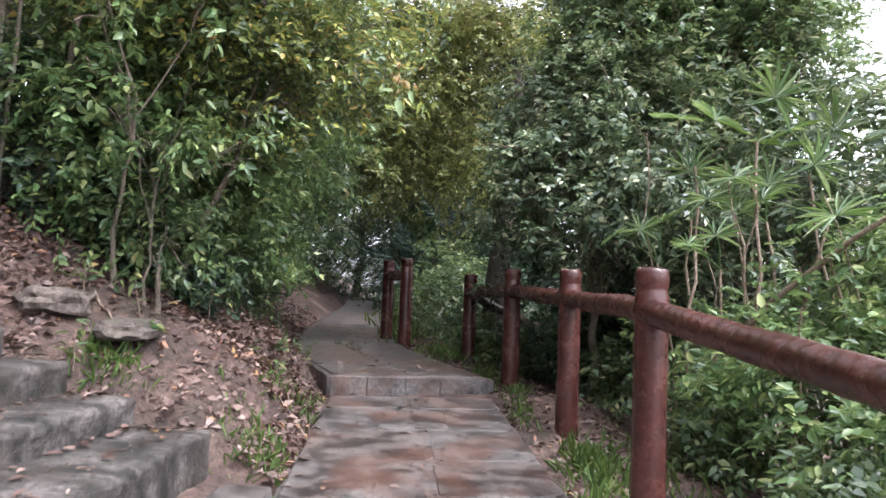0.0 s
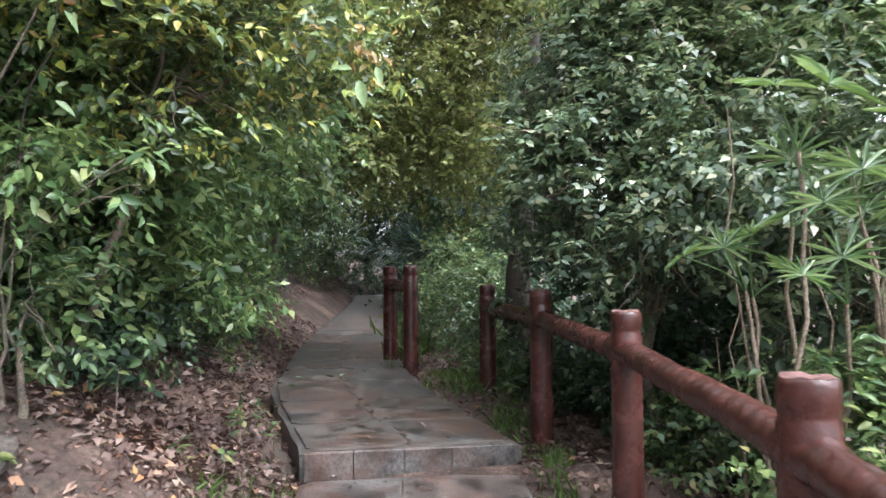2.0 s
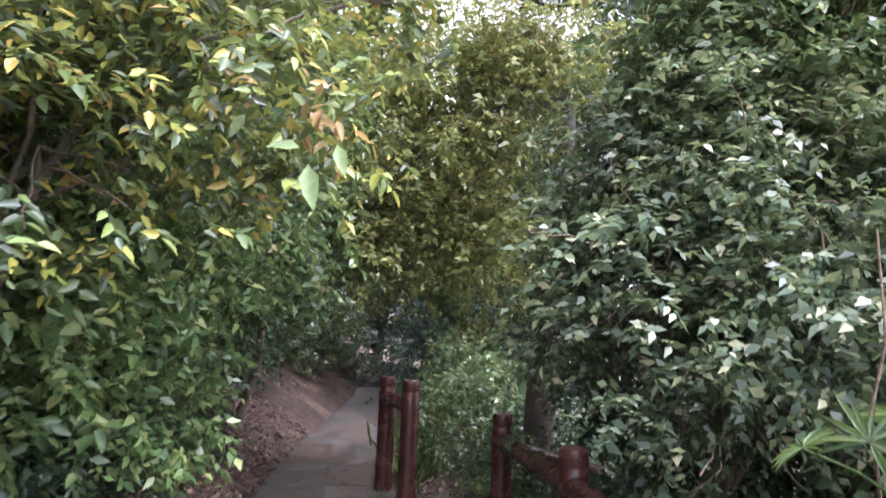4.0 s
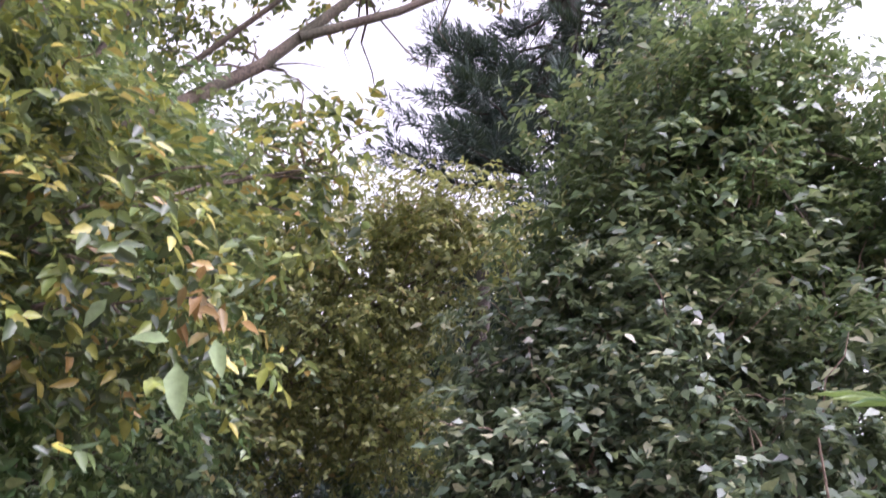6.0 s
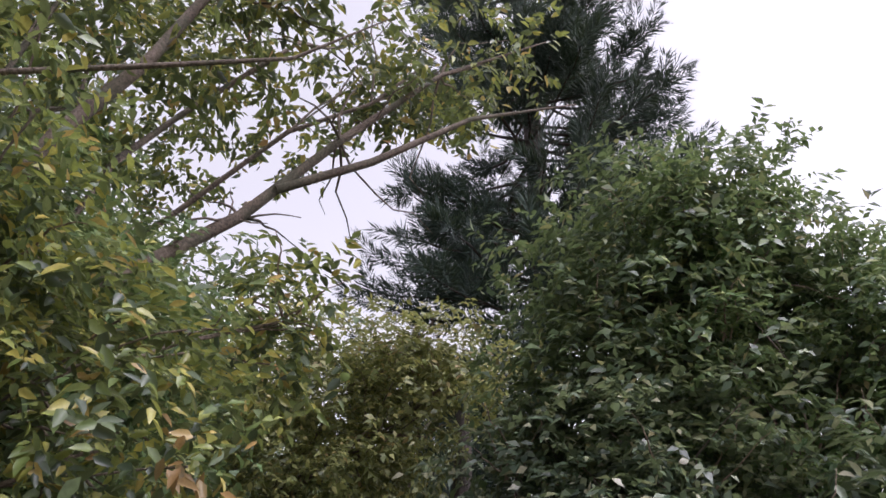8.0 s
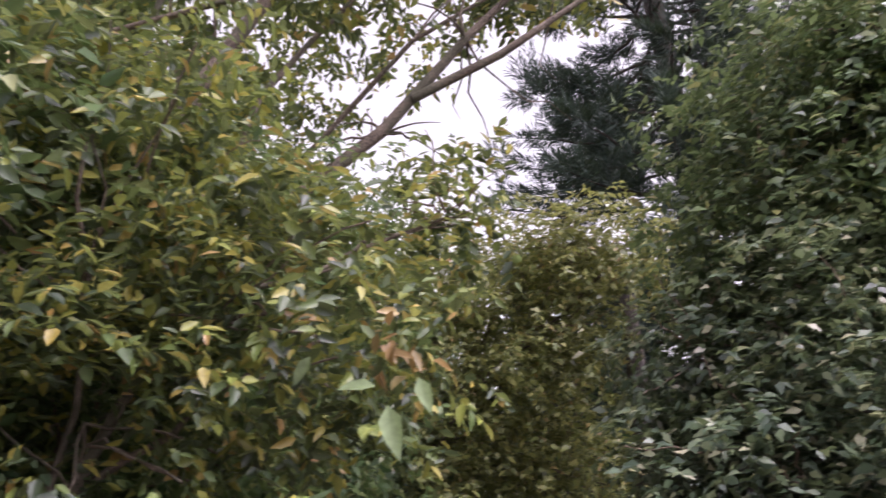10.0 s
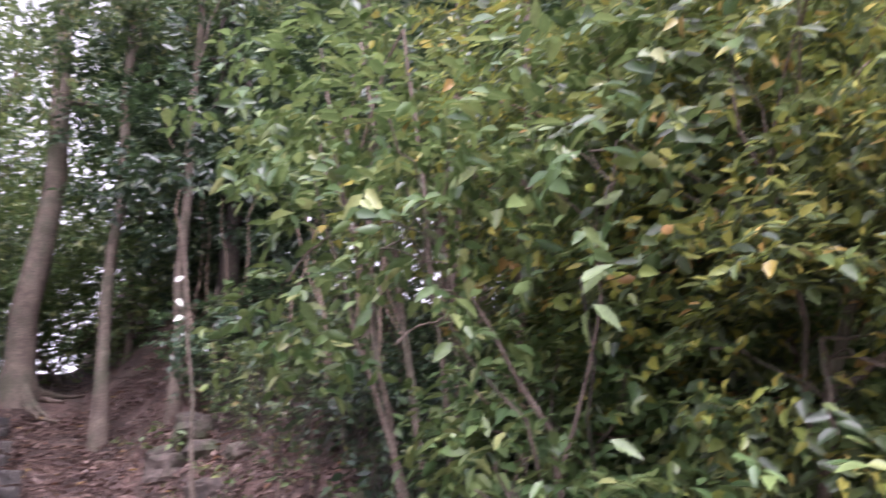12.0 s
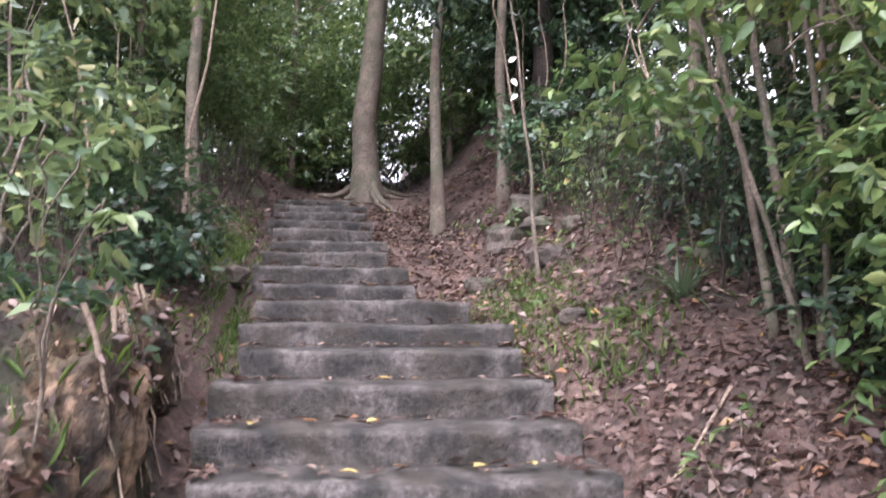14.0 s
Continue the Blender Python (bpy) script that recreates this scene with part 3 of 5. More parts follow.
POSTS = [(1.42, -0.1, -0.6, 0.52), (1.3, 1.75, -0.34, 0.845), (1.088, 3.66, -0.12, 1.017), (0.91, 5.5, -0.01, 1.085), (0.557, 7.06, 0.14, 1.149), (0.132, 8.89, 0.2, 1.152)]
railing = thing("log_railing", (0.9, 5.0, -0.1), "red-brown painted log-style railing along the path", "railing")
for k, (x, y, a, b) in enumerate(POSTS):
    log_post(railing, x, y, a, b, seed=k + 1)
for k in range(len(POSTS) - 1):
    p, q = POSTS[k], POSTS[k + 1]
    log_rail(railing, (p[0], p[1], p[3] - 0.2), (q[0], q[1], q[3] - 0.2), seed=20 + k)
log_post(railing, 1.1, 10.6, -0.3, 0.7, seed=9)
log_rail(railing, (0.132, 8.89, 0.93), (1.1, 10.6, 0.5), seed=31)

far_railing = thing("log_railing", (-0.7, 9.5, 0.28), "red-brown painted log-style railing, shaded, beside the bend", "railing")
log_post(far_railing, -0.68, 9.49, 0.2, 1.34, seed=12)
log_post(far_railing, -0.98, 10.05, 0.22, 1.34, seed=13)
log_rail(far_railing, (-0.68, 9.49, 1.13), (-0.98, 10.05, 1.14), seed=41)


# ---- plants ----
def plant(name, label, category, seed, root, fork, blobs, r0, twigs, per_twig, leaf_len, leaf_mat, bark=M_BARK, group="", bare=0, **how):
    """A tree or shrub: trunk with limbs, and a crown of leaves."""
    rng = np.random.default_rng(seed)
    root = (root[0], root[1], float(ground_level(np.array([root[0]]), np.array([root[1]]))[0]) - 0.05)
    ob = thing(name, root, label, category, group)
    b = Buf()
    limbs(b, rng, root, fork, blobs, r0)
    part("trunk", b, bark, ob)
    c = Buf()
    foliage(c, rng, blobs, twigs, per_twig, leaf_len, seed=seed, **how)
    part("crown", c, leaf_mat, ob)
    if bare:
        t = Buf()
        for k in range(bare):
            bl = np.asarray(blobs[k % len(blobs)], float)
            d = ball(rng, 1)[0] + np.array([0, -0.3, 0.35])
            d /= np.linalg.norm(d)
            a, e = bl[:3] + d * bl[3:6] * 0.35, bl[:3] + d * bl[3:6] * rng.uniform(1.0, 1.25)
            if clear_of_walk(e[None])[0]:
                tube(t, bent(a, e + rng.normal(0, 0.08, 3), rng, 7, 0.12), np.linspace(0.007, 0.0025, 7), 4)
        tagged(part("bare_twig", t, M_TWIG, ob, "thin pale bare twigs"), kind="stuff")
    return ob


SH = "shrubs on the left bank"
plant("shrub", "dense leafy shrub with mid-green leaves above the bank", "shrub", 101, (-2.5, 5.5), (-2.4, 5.5, 1.9),
      [(-2.35, 5.65, 2.25, 0.65, 0.65, 0.8), (-1.75, 5.7, 2.2, 0.75, 0.7, 0.75), (-1.9, 5.6, 1.5, 0.55, 0.6, 0.45), (-2.5, 5.15, 1.6, 0.4, 0.35, 0.4), (-2.2, 5.1, 1.25, 0.4, 0.35, 0.3), (-2.2, 4.8, 2.1, 0.5, 0.35, 0.3)], 0.05, 3700, 7, 0.073, M_LEAF_BRIGHT, group=SH, bare=30)
plant("tall_shrub", "tall shrub with leaves turning yellow and orange", "shrub", 108, (-2.7, 5.75), (-2.3, 5.5, 2.5),
      [(-2.1, 5.25, 3.25, 0.95, 0.8, 0.75), (-1.35, 5.4, 2.95, 0.55, 0.5, 0.42), (-1.6, 5.2, 2.6, 0.45, 0.4, 0.3), (-0.4, 6.3, 3.3, 0.22, 0.2, 0.24)], 0.04, 2300, 7, 0.066, M_LEAF_TURN, group=SH, bare=30)
plant("shrub", "leafy shrub with bright yellow-green leaves over the path", "shrub", 102, (-2.5, 7.0), (-2.3, 7.0, 1.8),
      [(-2.4, 6.9, 2.1, 0.9, 0.9, 1.0), (-1.7, 6.9, 2.5, 0.75, 0.8, 0.9), (-2.1, 7.2, 3.5, 1.1, 1.0, 0.9), (-1.35, 6.9, 3.1, 0.6, 0.6, 0.55), (-1.95, 6.9, 1.3, 0.5, 0.6, 0.4)], 0.05, 4800, 7, 0.076, M_LEAF_BRIGHT, group=SH, plain=True, bare=36)
plant("shrub", "shaded shrub with dark leaves beside the path", "shrub", 103, (-3.0, 8.9), (-2.9, 8.9, 1.7),
      [(-2.8, 8.7, 1.8, 0.8, 0.9, 0.95), (-2.5, 8.9, 3.1, 0.9, 0.9, 0.9), (-1.9, 9.2, 2.5, 0.6, 0.7, 0.7), (-3.3, 8.2, 3.6, 1.0, 1.0, 1.0)], 0.05, 3300, 7, 0.088, M_LEAF_MIX, group=SH, plain=True)
plant("shrub", "shaded shrub with dark leaves at the bend", "shrub", 104, (-3.9, 11.0), (-3.7, 11.0, 2.0),
      [(-3.5, 10.8, 1.9, 0.9, 1.1, 1.1), (-3.2, 11.3, 3.4, 1.1, 1.1, 1.0), (-2.9, 12.9, 3.0, 0.9, 0.9, 0.9), (-4.3, 13.0, 2.0, 1.2, 1.2, 1.2)], 0.05, 3200, 7, 0.09, M_LEAF_DARK, group=SH, plain=True)
plant("shrub", "low dark-green undergrowth on the leafy bank", "shrub", 105, (-2.3, 6.1), (-2.3, 6.1, 0.9),
      [(-2.1, 5.6, 1.0, 0.4, 0.5, 0.35), (-2.2, 6.5, 1.0, 0.4, 0.6, 0.4), (-2.5, 7.6, 1.1, 0.45, 0.7, 0.45), (-2.9, 9.4, 1.1, 0.4, 0.8, 0.45)], 0.02, 1800, 7, 0.065, M_LEAF_DARK, group=SH, plain=True)
# added filler shrub: its dark leaf colour stands in for shade under the overhang
plant("shrub", "added shrub, dark leaf colour standing in for shade under the bank shrubs", "shrub", 107, (-3.0, 5.2), (-2.9, 5.1, 1.6),
      [(-2.75, 4.98, 1.6, 0.45, 0.3, 0.42), (-3.15, 5.1, 2.1, 0.45, 0.35, 0.5), (-2.4, 5.0, 1.45, 0.4, 0.3, 0.35), (-3.5, 5.2, 2.4, 0.4, 0.35, 0.4)], 0.02, 650, 7, 0.06, M_LEAF_DARK, group=SH)
# the twig that hangs over the path with young orange leaves and two pale ones
over = plant("overhanging_branch", "leafy branch hanging over the path with orange young leaves", "branch", 106, (-2.0, 5.3), (-1.1, 5.2, 2.5),
             [(-0.75, 5.15, 2.5, 0.5, 0.45, 0.36), (-0.62, 5.3, 2.45, 0.36, 0.36, 0.28), (-1.2, 4.85, 3.0, 0.5, 0.45, 0.5), (-1.2, 5.0, 2.2, 0.4, 0.4, 0.35)], 0.028, 1150, 7, 0.054, M_LEAF_TURN, gaps=-0.8)
rng = np.random.default_rng(5)
b = Buf()
n = 16
leaves(b, np.array([-0.30, 4.98, 2.31]) + rng.normal(0, 0.045, (n, 3)), rng.normal(0, 0.5, (n, 3)) + np.array([0.35, -0.15, -0.45]), rng.normal(0, 0.35, (n, 3)) + np.array([0, -0.6, 0.8]), rng.uniform(0.055, 0.095, n), rng.uniform(0.022, 0.034, n))
part("young_leaves", b, M_LEAF_ORANGE, over, "young orange-tinted leaves")
for base, along, nor, ln in (((-0.30, 4.80, 2.11), (0.2, -0.1, -1.0), (0.1, -1, 0.2), 0.125), ((-0.33, 4.82, 2.16), (-0.9, -0.1, 0.12), (0, -0.8, 0.6), 0.095), ((-0.23, 4.82, 2.17), (0.3, 0, -0.9), (0.2, -1, 0.3), 0.09), ((-0.5, 4.85, 2.26), (-0.5, -0.1, -0.8), (0.3, -1, 0.3), 0.08)):
    b = Buf()
    leaves(b, np.array([base]), np.array([along]), np.array([nor], float), np.array([ln]), np.array([ln * 0.45]))
    part("pale_leaf", b, M_LEAF_PALE, over, "large pale green leaf")

# canopy tree that arches over the path
T1 = [(-0.5, 7.4, 6.1, 1.2, 1.1, 0.55), (-1.8, 6.3, 5.7, 1.2, 1.1, 0.75), (0.35, 8.0, 6.6, 0.9, 0.9, 0.5), (-2.4, 7.6, 6.2, 1.5, 1.4, 0.9), (-2.9, 6.0, 4.4, 0.8, 0.9, 0.8)]
arch = plant("arching_tree", "tree with pale branches arching over the path", "tree", 111, (-3.5, 6.9), (-2.2, 6.5, 2.9), T1, 0.06, 2700, 7, 0.092, M_LEAF_TURN, gaps=-0.3)
b = Buf()
rng = np.random.default_rng(8)
tube(b, [(-2.2, 6.5, 2.8), (-1.6, 6.85, 3.7), (-0.91, 7.2, 4.44), (-0.32, 7.25, 5.09), (0.37, 7.4, 5.83), (1.3, 7.9, 6.7)], [0.055, 0.05, 0.041, 0.03, 0.018, 0.005], 9, rng, 0.05)
tube(b, [(-0.7, 7.2, 4.65), (-0.1, 7.3, 4.95), (0.6, 7.5, 5.5), (1.5, 7.9, 6.0)], [0.034, 0.028, 0.018, 0.006], 6)
tube(b, [(-2.2, 6.3, 3.2), (-1.6, 6.2, 4.3), (-1.28, 6.3, 4.9), (-1.0, 6.4, 5.7), (-0.6, 6.5, 6.6)], [0.05, 0.045, 0.038, 0.03, 0.012], 8, rng, 0.05)
tube(b, [(-2.4, 5.6, 3.6), (-1.6, 5.4, 3.95), (-0.9, 5.4, 4.0), (-0.3, 5.5, 4.15), (0.1, 5.6, 4.5)], [0.018, 0.016, 0.013, 0.009, 0.003], 6)
for k in range(26):
    s = np.array([(-0.91, 7.2, 4.44), (-0.32, 7.25, 5.09), (0.37, 7.4, 5.83), (-1.0, 6.4, 5.7)][k % 4])
    e = s + rng.normal(0, 0.5, 3) + np.array([0.15, 0.2, 0.1])
    tube(b, bent(s, e, rng, 6, 0.12), np.linspace(0.012, 0.003, 6), 4)
part("branch", b, M_BARK, arch, "pale bare arching branch")

plant("olive_bush", "tall bush with small olive-yellow leaves beyond the bend", "bush", 121, (-2.9, 11.3), (-2.3, 10.8, 2.6),
      [(-0.3, 9.9, 3.7, 0.85, 0.8, 0.8), (-1.1, 10.2, 3.0, 1.0, 0.9, 0.9), (0.5, 9.6, 4.25, 0.55, 0.5, 0.5), (0.1, 9.6, 4.5, 0.45, 0.45, 0.35), (-0.8, 10.0, 4.4, 0.8, 0.8, 0.6), (-1.8, 10.3, 4.0, 0.8, 0.8, 0.8), (-0.2, 10.2, 2.6, 0.7, 0.7, 0.6)], 0.05, 5600, 7, 0.075, M_LEAF_OLIVE, shell=0.25, gaps=-0.8, plain=True, bare=40)

plant("glossy_bush", "dense bush with glossy grey-green leaves behind the railing", "bush", 131, (1.45, 7.4), (1.35, 7.2, 1.2),
      [(1.04, 7.0, 2.11, 0.6, 0.6, 0.6), (0.78, 7.45, 2.79, 0.44, 0.44, 0.44), (1.49, 6.92, 2.49, 0.64, 0.64, 0.72), (1.27, 6.55, 1.51, 0.48, 0.48, 0.48), (0.63, 7.75, 1.89, 0.36, 0.4, 0.48), (1.79, 6.47, 1.89, 0.56, 0.56, 0.64)], 0.045, 4000, 8, 0.068, M_LEAF_SILVER, shell=0.35, gaps=-0.35, plain=True, bare=46)
# added backing: dark leaves block bright holes and darken gaps in the glossy bush
plant("shrub", "added dark-leaved backing shrub behind the glossy bush", "shrub", 136, (1.5, 9.0), (1.4, 8.9, 0.9),
      [(1.3, 8.7, 1.2, 0.8, 0.6, 0.8), (2.2, 8.9, 1.7, 0.9, 0.8, 1.0), (0.95, 9.3, 1.9, 0.45, 0.45, 0.7), (1.9, 8.3, 0.9, 0.7, 0.5, 0.6), (2.9, 8.3, 1.4, 0.8, 0.7, 0.9)], 0.04, 2600, 7, 0.085, M_LEAF_DARK, shell=0.3, gaps=-0.8, plain=True)
plant("dome_tree", "round-crowned tree with dense glossy green leaves", "tree", 132, (2.15, 8.5), (2.1, 8.2, 2.6),
      [(1.9, 7.94, 3.8, 0.99, 0.99, 0.93), (2.09, 7.75, 4.42, 0.81, 0.74, 0.68), (2.9, 7.63, 3.74, 0.62, 0.62, 0.62), (1.47, 7.56, 3.31, 0.68, 0.68, 0.68), (2.52, 7.94, 3.68, 0.74, 0.74, 0.81)], 0.085, 5400, 8, 0.078, M_LEAF_MIX, bark=M_BARK_DARK, shell=0.4, gaps=-0.6, plain=True, bare=50)
plant("shrub", "shrub with light green leaves below the railing", "shrub", 133, (3.2, 6.9), (3.2, 6.9, 1.1),
      [(2.9, 7.0, 2.1, 0.9, 0.9, 0.9), (3.7, 6.4, 1.8, 0.9, 0.9, 0.8), (2.5, 6.4, 1.0, 0.6, 0.6, 0.6), (4.5, 7.6, 1.9, 1.0, 1.0, 0.9)], 0.05, 2600, 8, 0.095, M_LEAF_SILVER, bare=30)
plant("shrub", "low shrub with fresh green leaves below the railing", "shrub", 134, (2.9, 4.5), (2.9, 4.5, 0.2),
      [(2.3, 4.3, 0.35, 0.5, 0.6, 0.5), (3.0, 4.9, 0.8, 0.7, 0.7, 0.6), (3.3, 4.0, 0.7, 0.7, 0.6, 0.7), (2.4, 3.3, 0.15, 0.5, 0.5, 0.45), (2.1, 5.6, 0.5, 0.4, 0.5, 0.4)], 0.03, 2900, 8, 0.075, M_LEAF_BRIGHT)


plant("climber", "leafy climber hanging over the dark tree", "climber", 135, (2.5, 7.4), (2.4, 7.2, 2.2),
      [(2.34, 7.13, 2.81, 0.5, 0.31, 0.5), (2.65, 7.25, 3.0, 0.37, 0.31, 0.37), (1.97, 7.07, 3.43, 0.37, 0.28, 0.37), (2.96, 7.13, 3.68, 0.43, 0.31, 0.43), (2.09, 7.13, 4.42, 0.56, 0.31, 0.31), (3.14, 6.88, 3.18, 0.37, 0.31, 0.5)], 0.02, 2200, 8, 0.062, M_LEAF_BRIGHT, gaps=-0.4, plain=True, bare=60)

# conifer behind: tiers of limbs that carry soft plumes of fine dark needles
def conifer(x, y, height, seed):
    rng = np.random.default_rng(seed)
    z0 = float(ground_level(np.array([x]), np.array([y]))[0])
    ob = thing("conifer", (x, y, z0), "tall dark-green conifer behind the bushes", "tree")
    b, c, d = Buf(), Buf(), Buf()
    tube(b, bent((x, y, z0 - 0.1), (x, y, z0 + height), rng, 16, 0.006), np.linspace(0.36, 0.04, 16), 12, rng, 0.05)
    z = 2.5
    while z < min(height - 0.3, 18):
        reach = (4.1 * (1 - z / (height * 1.15)) ** 0.8 + 0.3) * rng.uniform(0.85, 1.1)
        for k in range(6):
            a = rng.uniform(0, 6.28)
            tip = np.array([x + math.cos(a) * reach, y + math.sin(a) * reach, z0 + z + reach * rng.uniform(-0.12, 0.2)])
            arm = bent((x, y, z0 + z), tip, rng, 8, 0.04, -0.05)
            tube(d, arm, np.linspace(0.045, 0.010, 8), 5, cap=False)
            m = int(3.6 * reach) + 2
            sp = 1.0 - 0.78 * rng.random(m) ** 1.2
            foot = np.stack([np.interp(sp, np.linspace(0, 1, 8), arm[:, v]) for v in range(3)], 1)
            lead = unit(unit(tip - arm[0]) * 0.9 + rng.normal(0, 0.5, (m, 3)) + np.array([0, 0, 0.32]))
            ln = rng.uniform(0.45, 0.85, m)
            each = 125
            s = rng.random((m, each, 1))
            axis = foot[:, None] + lead[:, None] * ln[:, None, None] * s + np.array([0, 0, 0.16]) * s * s
            round_ = unit(np.cross(lead[:, None], rng.normal(0, 1, (m, each, 3))))
            grow = lead[:, None] * 0.75 + round_ * (1.0 - 0.45 * s) + np.array([0, 0, 0.12])
            n = m * each
            leaves(c, (axis + round_ * 0.05).reshape(-1, 3), grow.reshape(-1, 3), rng.normal(0, 1, (n, 3)), rng.uniform(0.16, 0.3, n), rng.uniform(0.014, 0.027, n), 0.08, 0.2, plain=True)
        z += rng.uniform(0.42, 0.6)
    part("trunk", b, M_BARK_DARK, ob)
    part("branch", d, M_BARK_DARK, ob, kind="stuff")
    part("crown", c, M_NEEDLE, ob)


conifer(2.6, 16.6, 27.0, 141)

# low growth that fills the slope and the bend
FILL = [(0.4, 10.6, 0.6, M_LEAF_DARK), (1.5, 11.0, 0.8, M_LEAF_DARK), (-0.4, 11.9, 0.7, M_LEAF_MIX), (0.8, 12.6, 1.0, M_LEAF_DARK), (-0.5, 13.7, 0.8, M_LEAF_MIX), (2.4, 12.8, 1.1, M_LEAF_DARK), (-4.0, 14.6, 0.9, M_LEAF_MIX), (-0.6, 15.6, 1.2, M_LEAF_DARK), (-4.4, 17.0, 1.0, M_LEAF_DARK), (-1.4, 18.4, 1.0, M_LEAF_MIX), (-3.6, 15.8, 0.9, M_LEAF_MIX), (-1.0, 17.0, 0.9, M_LEAF_SILVER), (-2.5, 19.0, 1.6, M_LEAF_DARK), (-4.0, 19.0, 1.5, M_LEAF_MIX), (-1.1, 19.6, 1.6, M_LEAF_DARK), (0.9, 9.4, 0.35, M_LEAF_DARK), (0.5, 8.9, 0.22, M_LEAF_MIX), (0.1, 9.6, 0.25, M_LEAF_MIX), (-3.4, 21.5, 1.4, M_LEAF_MIX), (-5.2, 20.0, 1.2, M_LEAF_DARK), (1.6, 9.9, 0.6, M_LEAF_DARK),
        (1.5, 8.3, 0.45, M_LEAF_DARK), (2.0, 7.4, 0.5, M_LEAF_DARK), (1.6, 6.6, 0.35, M_LEAF_MIX), (2.4, 9.2, 0.8, M_LEAF_DARK), (3.6, 8.6, 1.0, M_LEAF_MIX), (3.6, 5.6, 0.6, M_LEAF_MIX), (2.9, 2.7, 0.5, M_LEAF_SILVER), (3.9, 3.2, 0.7, M_LEAF_MIX), (4.6, 4.8, 0.8, M_LEAF_SILVER), (1.9, 3.4, 0.25, M_LEAF_SILVER), (1.75, 5.0, 0.3, M_LEAF_MIX)]
for k, (x, y, s, m) in enumerate(FILL):
    z = float(ground_level(np.array([x]), np.array([y]))[0])
    plant("undergrowth", "low leafy undergrowth on the slope beside the path", "shrub", 170 + k, (x, y), (x, y, z + s * 0.6),
          [(x, y, z + s * 0.7, s, s, s * 0.75), (x + 0.25 * s, y + 0.3 * s, z + s * 1.3, s * 0.75, s * 0.75, s * 0.65)], 0.02, int(650 * s / 0.5), 7, 0.07, m, group="undergrowth by the path", plain=True)


# fan palms beside the railing
def fan_leaf(ob, rng, hub, facing, size, stalk_from):
    b = Buf()
    st = bent(stalk_from, hub, rng, 6, 0.05, 0.06)
    tube(b, st, np.linspace(0.007, 0.004, 6), 5)
    facing = unit(np.asarray(facing, float))
    u = unit(np.cross(facing, [0.1, 0.2, 1.0]))
    w = np.cross(u, facing)
    n = int(rng.integers(11, 16))
    a = np.linspace(-2.3, 2.3, n) + rng.normal(0, 0.07, n) + math.pi / 2 + rng.normal(0, 0.4)
    d = u * np.cos(a)[:, None] + w * np.sin(a)[:, None] + facing * rng.uniform(0.1, 0.45)
    leaves(b, np.repeat(np.asarray(hub, float)[None], n, 0), d, np.repeat(facing[None], n, 0) + rng.normal(0, 0.15, (n, 3)), size * rng.uniform(0.85, 1.1, n), size * 0.095 * rng.uniform(0.8, 1.2, n), 0.24, 0.3)
    part("fan_leaf", b, M_PALM, ob)


def fan_palm(x, y, fans, seed):
    """A clump of thin stems, each carrying one or two fans held out to the light."""
    rng = np.random.default_rng(seed)
    z0 = float(ground_level(np.array([x]), np.array([y]))[0])
    ob = thing("fan_palm", (x, y, z0), "slender fan palm with light green fingered leaves", "palm", "fan palms by the railing")
    for k, (hx, hy, hz, size) in enumerate(fans):
        b = Buf()
        foot_at = (x + rng.normal(0, 0.12), y + rng.normal(0, 0.12), z0 - 0.05)
        crown = np.array([hx + rng.normal(0, 0.08), hy + 0.15, hz - rng.uniform(0.2, 0.35)])
        st = bent(foot_at, crown, rng, 9, 0.05)
        tube(b, st, np.linspace(0.015, 0.010, 9), 6, rng, 0.1)
        part("stem", b, M_TWIG, ob)
        fan_leaf(ob, rng, np.array([hx, hy, hz]), np.array([-0.2, -0.6, 0.3]) + rng.normal(0, 0.25, 3), size * 0.82, st[-1])
        side = np.array([rng.choice([-1, 1]) * rng.uniform(0.18, 0.34), rng.uniform(-0.1, 0.35), rng.uniform(-0.22, 0.02)])
        fan_leaf(ob, rng, np.array([hx, hy, hz]) + side, side * 0.6 + np.array([-0.1, -0.4, 0.45]) + rng.normal(0, 0.2, 3), size * rng.uniform(0.5, 0.85), st[-1])


fan_palm(1.95, 5.5, [(1.87, 5.41, 2.18, 0.30), (1.99, 5.34, 1.76, 0.30), (1.83, 5.2, 1.34, 0.24)], 151)
fan_palm(2.3, 5.2, [(2.24, 5.3, 2.32, 0.36), (2.28, 5.5, 1.75, 0.32), (2.38, 5.0, 1.8, 0.32)], 152)
fan_palm(1.6, 5.75, [(1.76, 5.6, 1.84, 0.28), (1.42, 5.6, 1.4, 0.25), (1.58, 5.65, 1.47, 0.26)], 153)
fan_palm(2.7, 5.4, [(2.44, 4.8, 1.45, 0.30), (2.85, 5.8, 2.23, 0.36)], 154)

# a dry branch leaning out of the palms
b = Buf()
tube(b, bent((2.05, 5.2, 0.75), (2.95, 4.0, 1.75), np.random.default_rng(162), 9, 0.05), np.linspace(0.022, 0.012, 9), 7, np.random.default_rng(163), 0.1)
tube(b, bent((2.05, 5.2, 0.78), (2.0, 5.3, float(ground_level(np.array([2.0]), np.array([5.3]))[0]) - 0.05), np.random.default_rng(164), 7, 0.06), np.linspace(0.022, 0.028, 7), 7)
tagged(part("dry_branch", b, M_TWIG), "dry pale brown branch leaning out of palms", "branch")
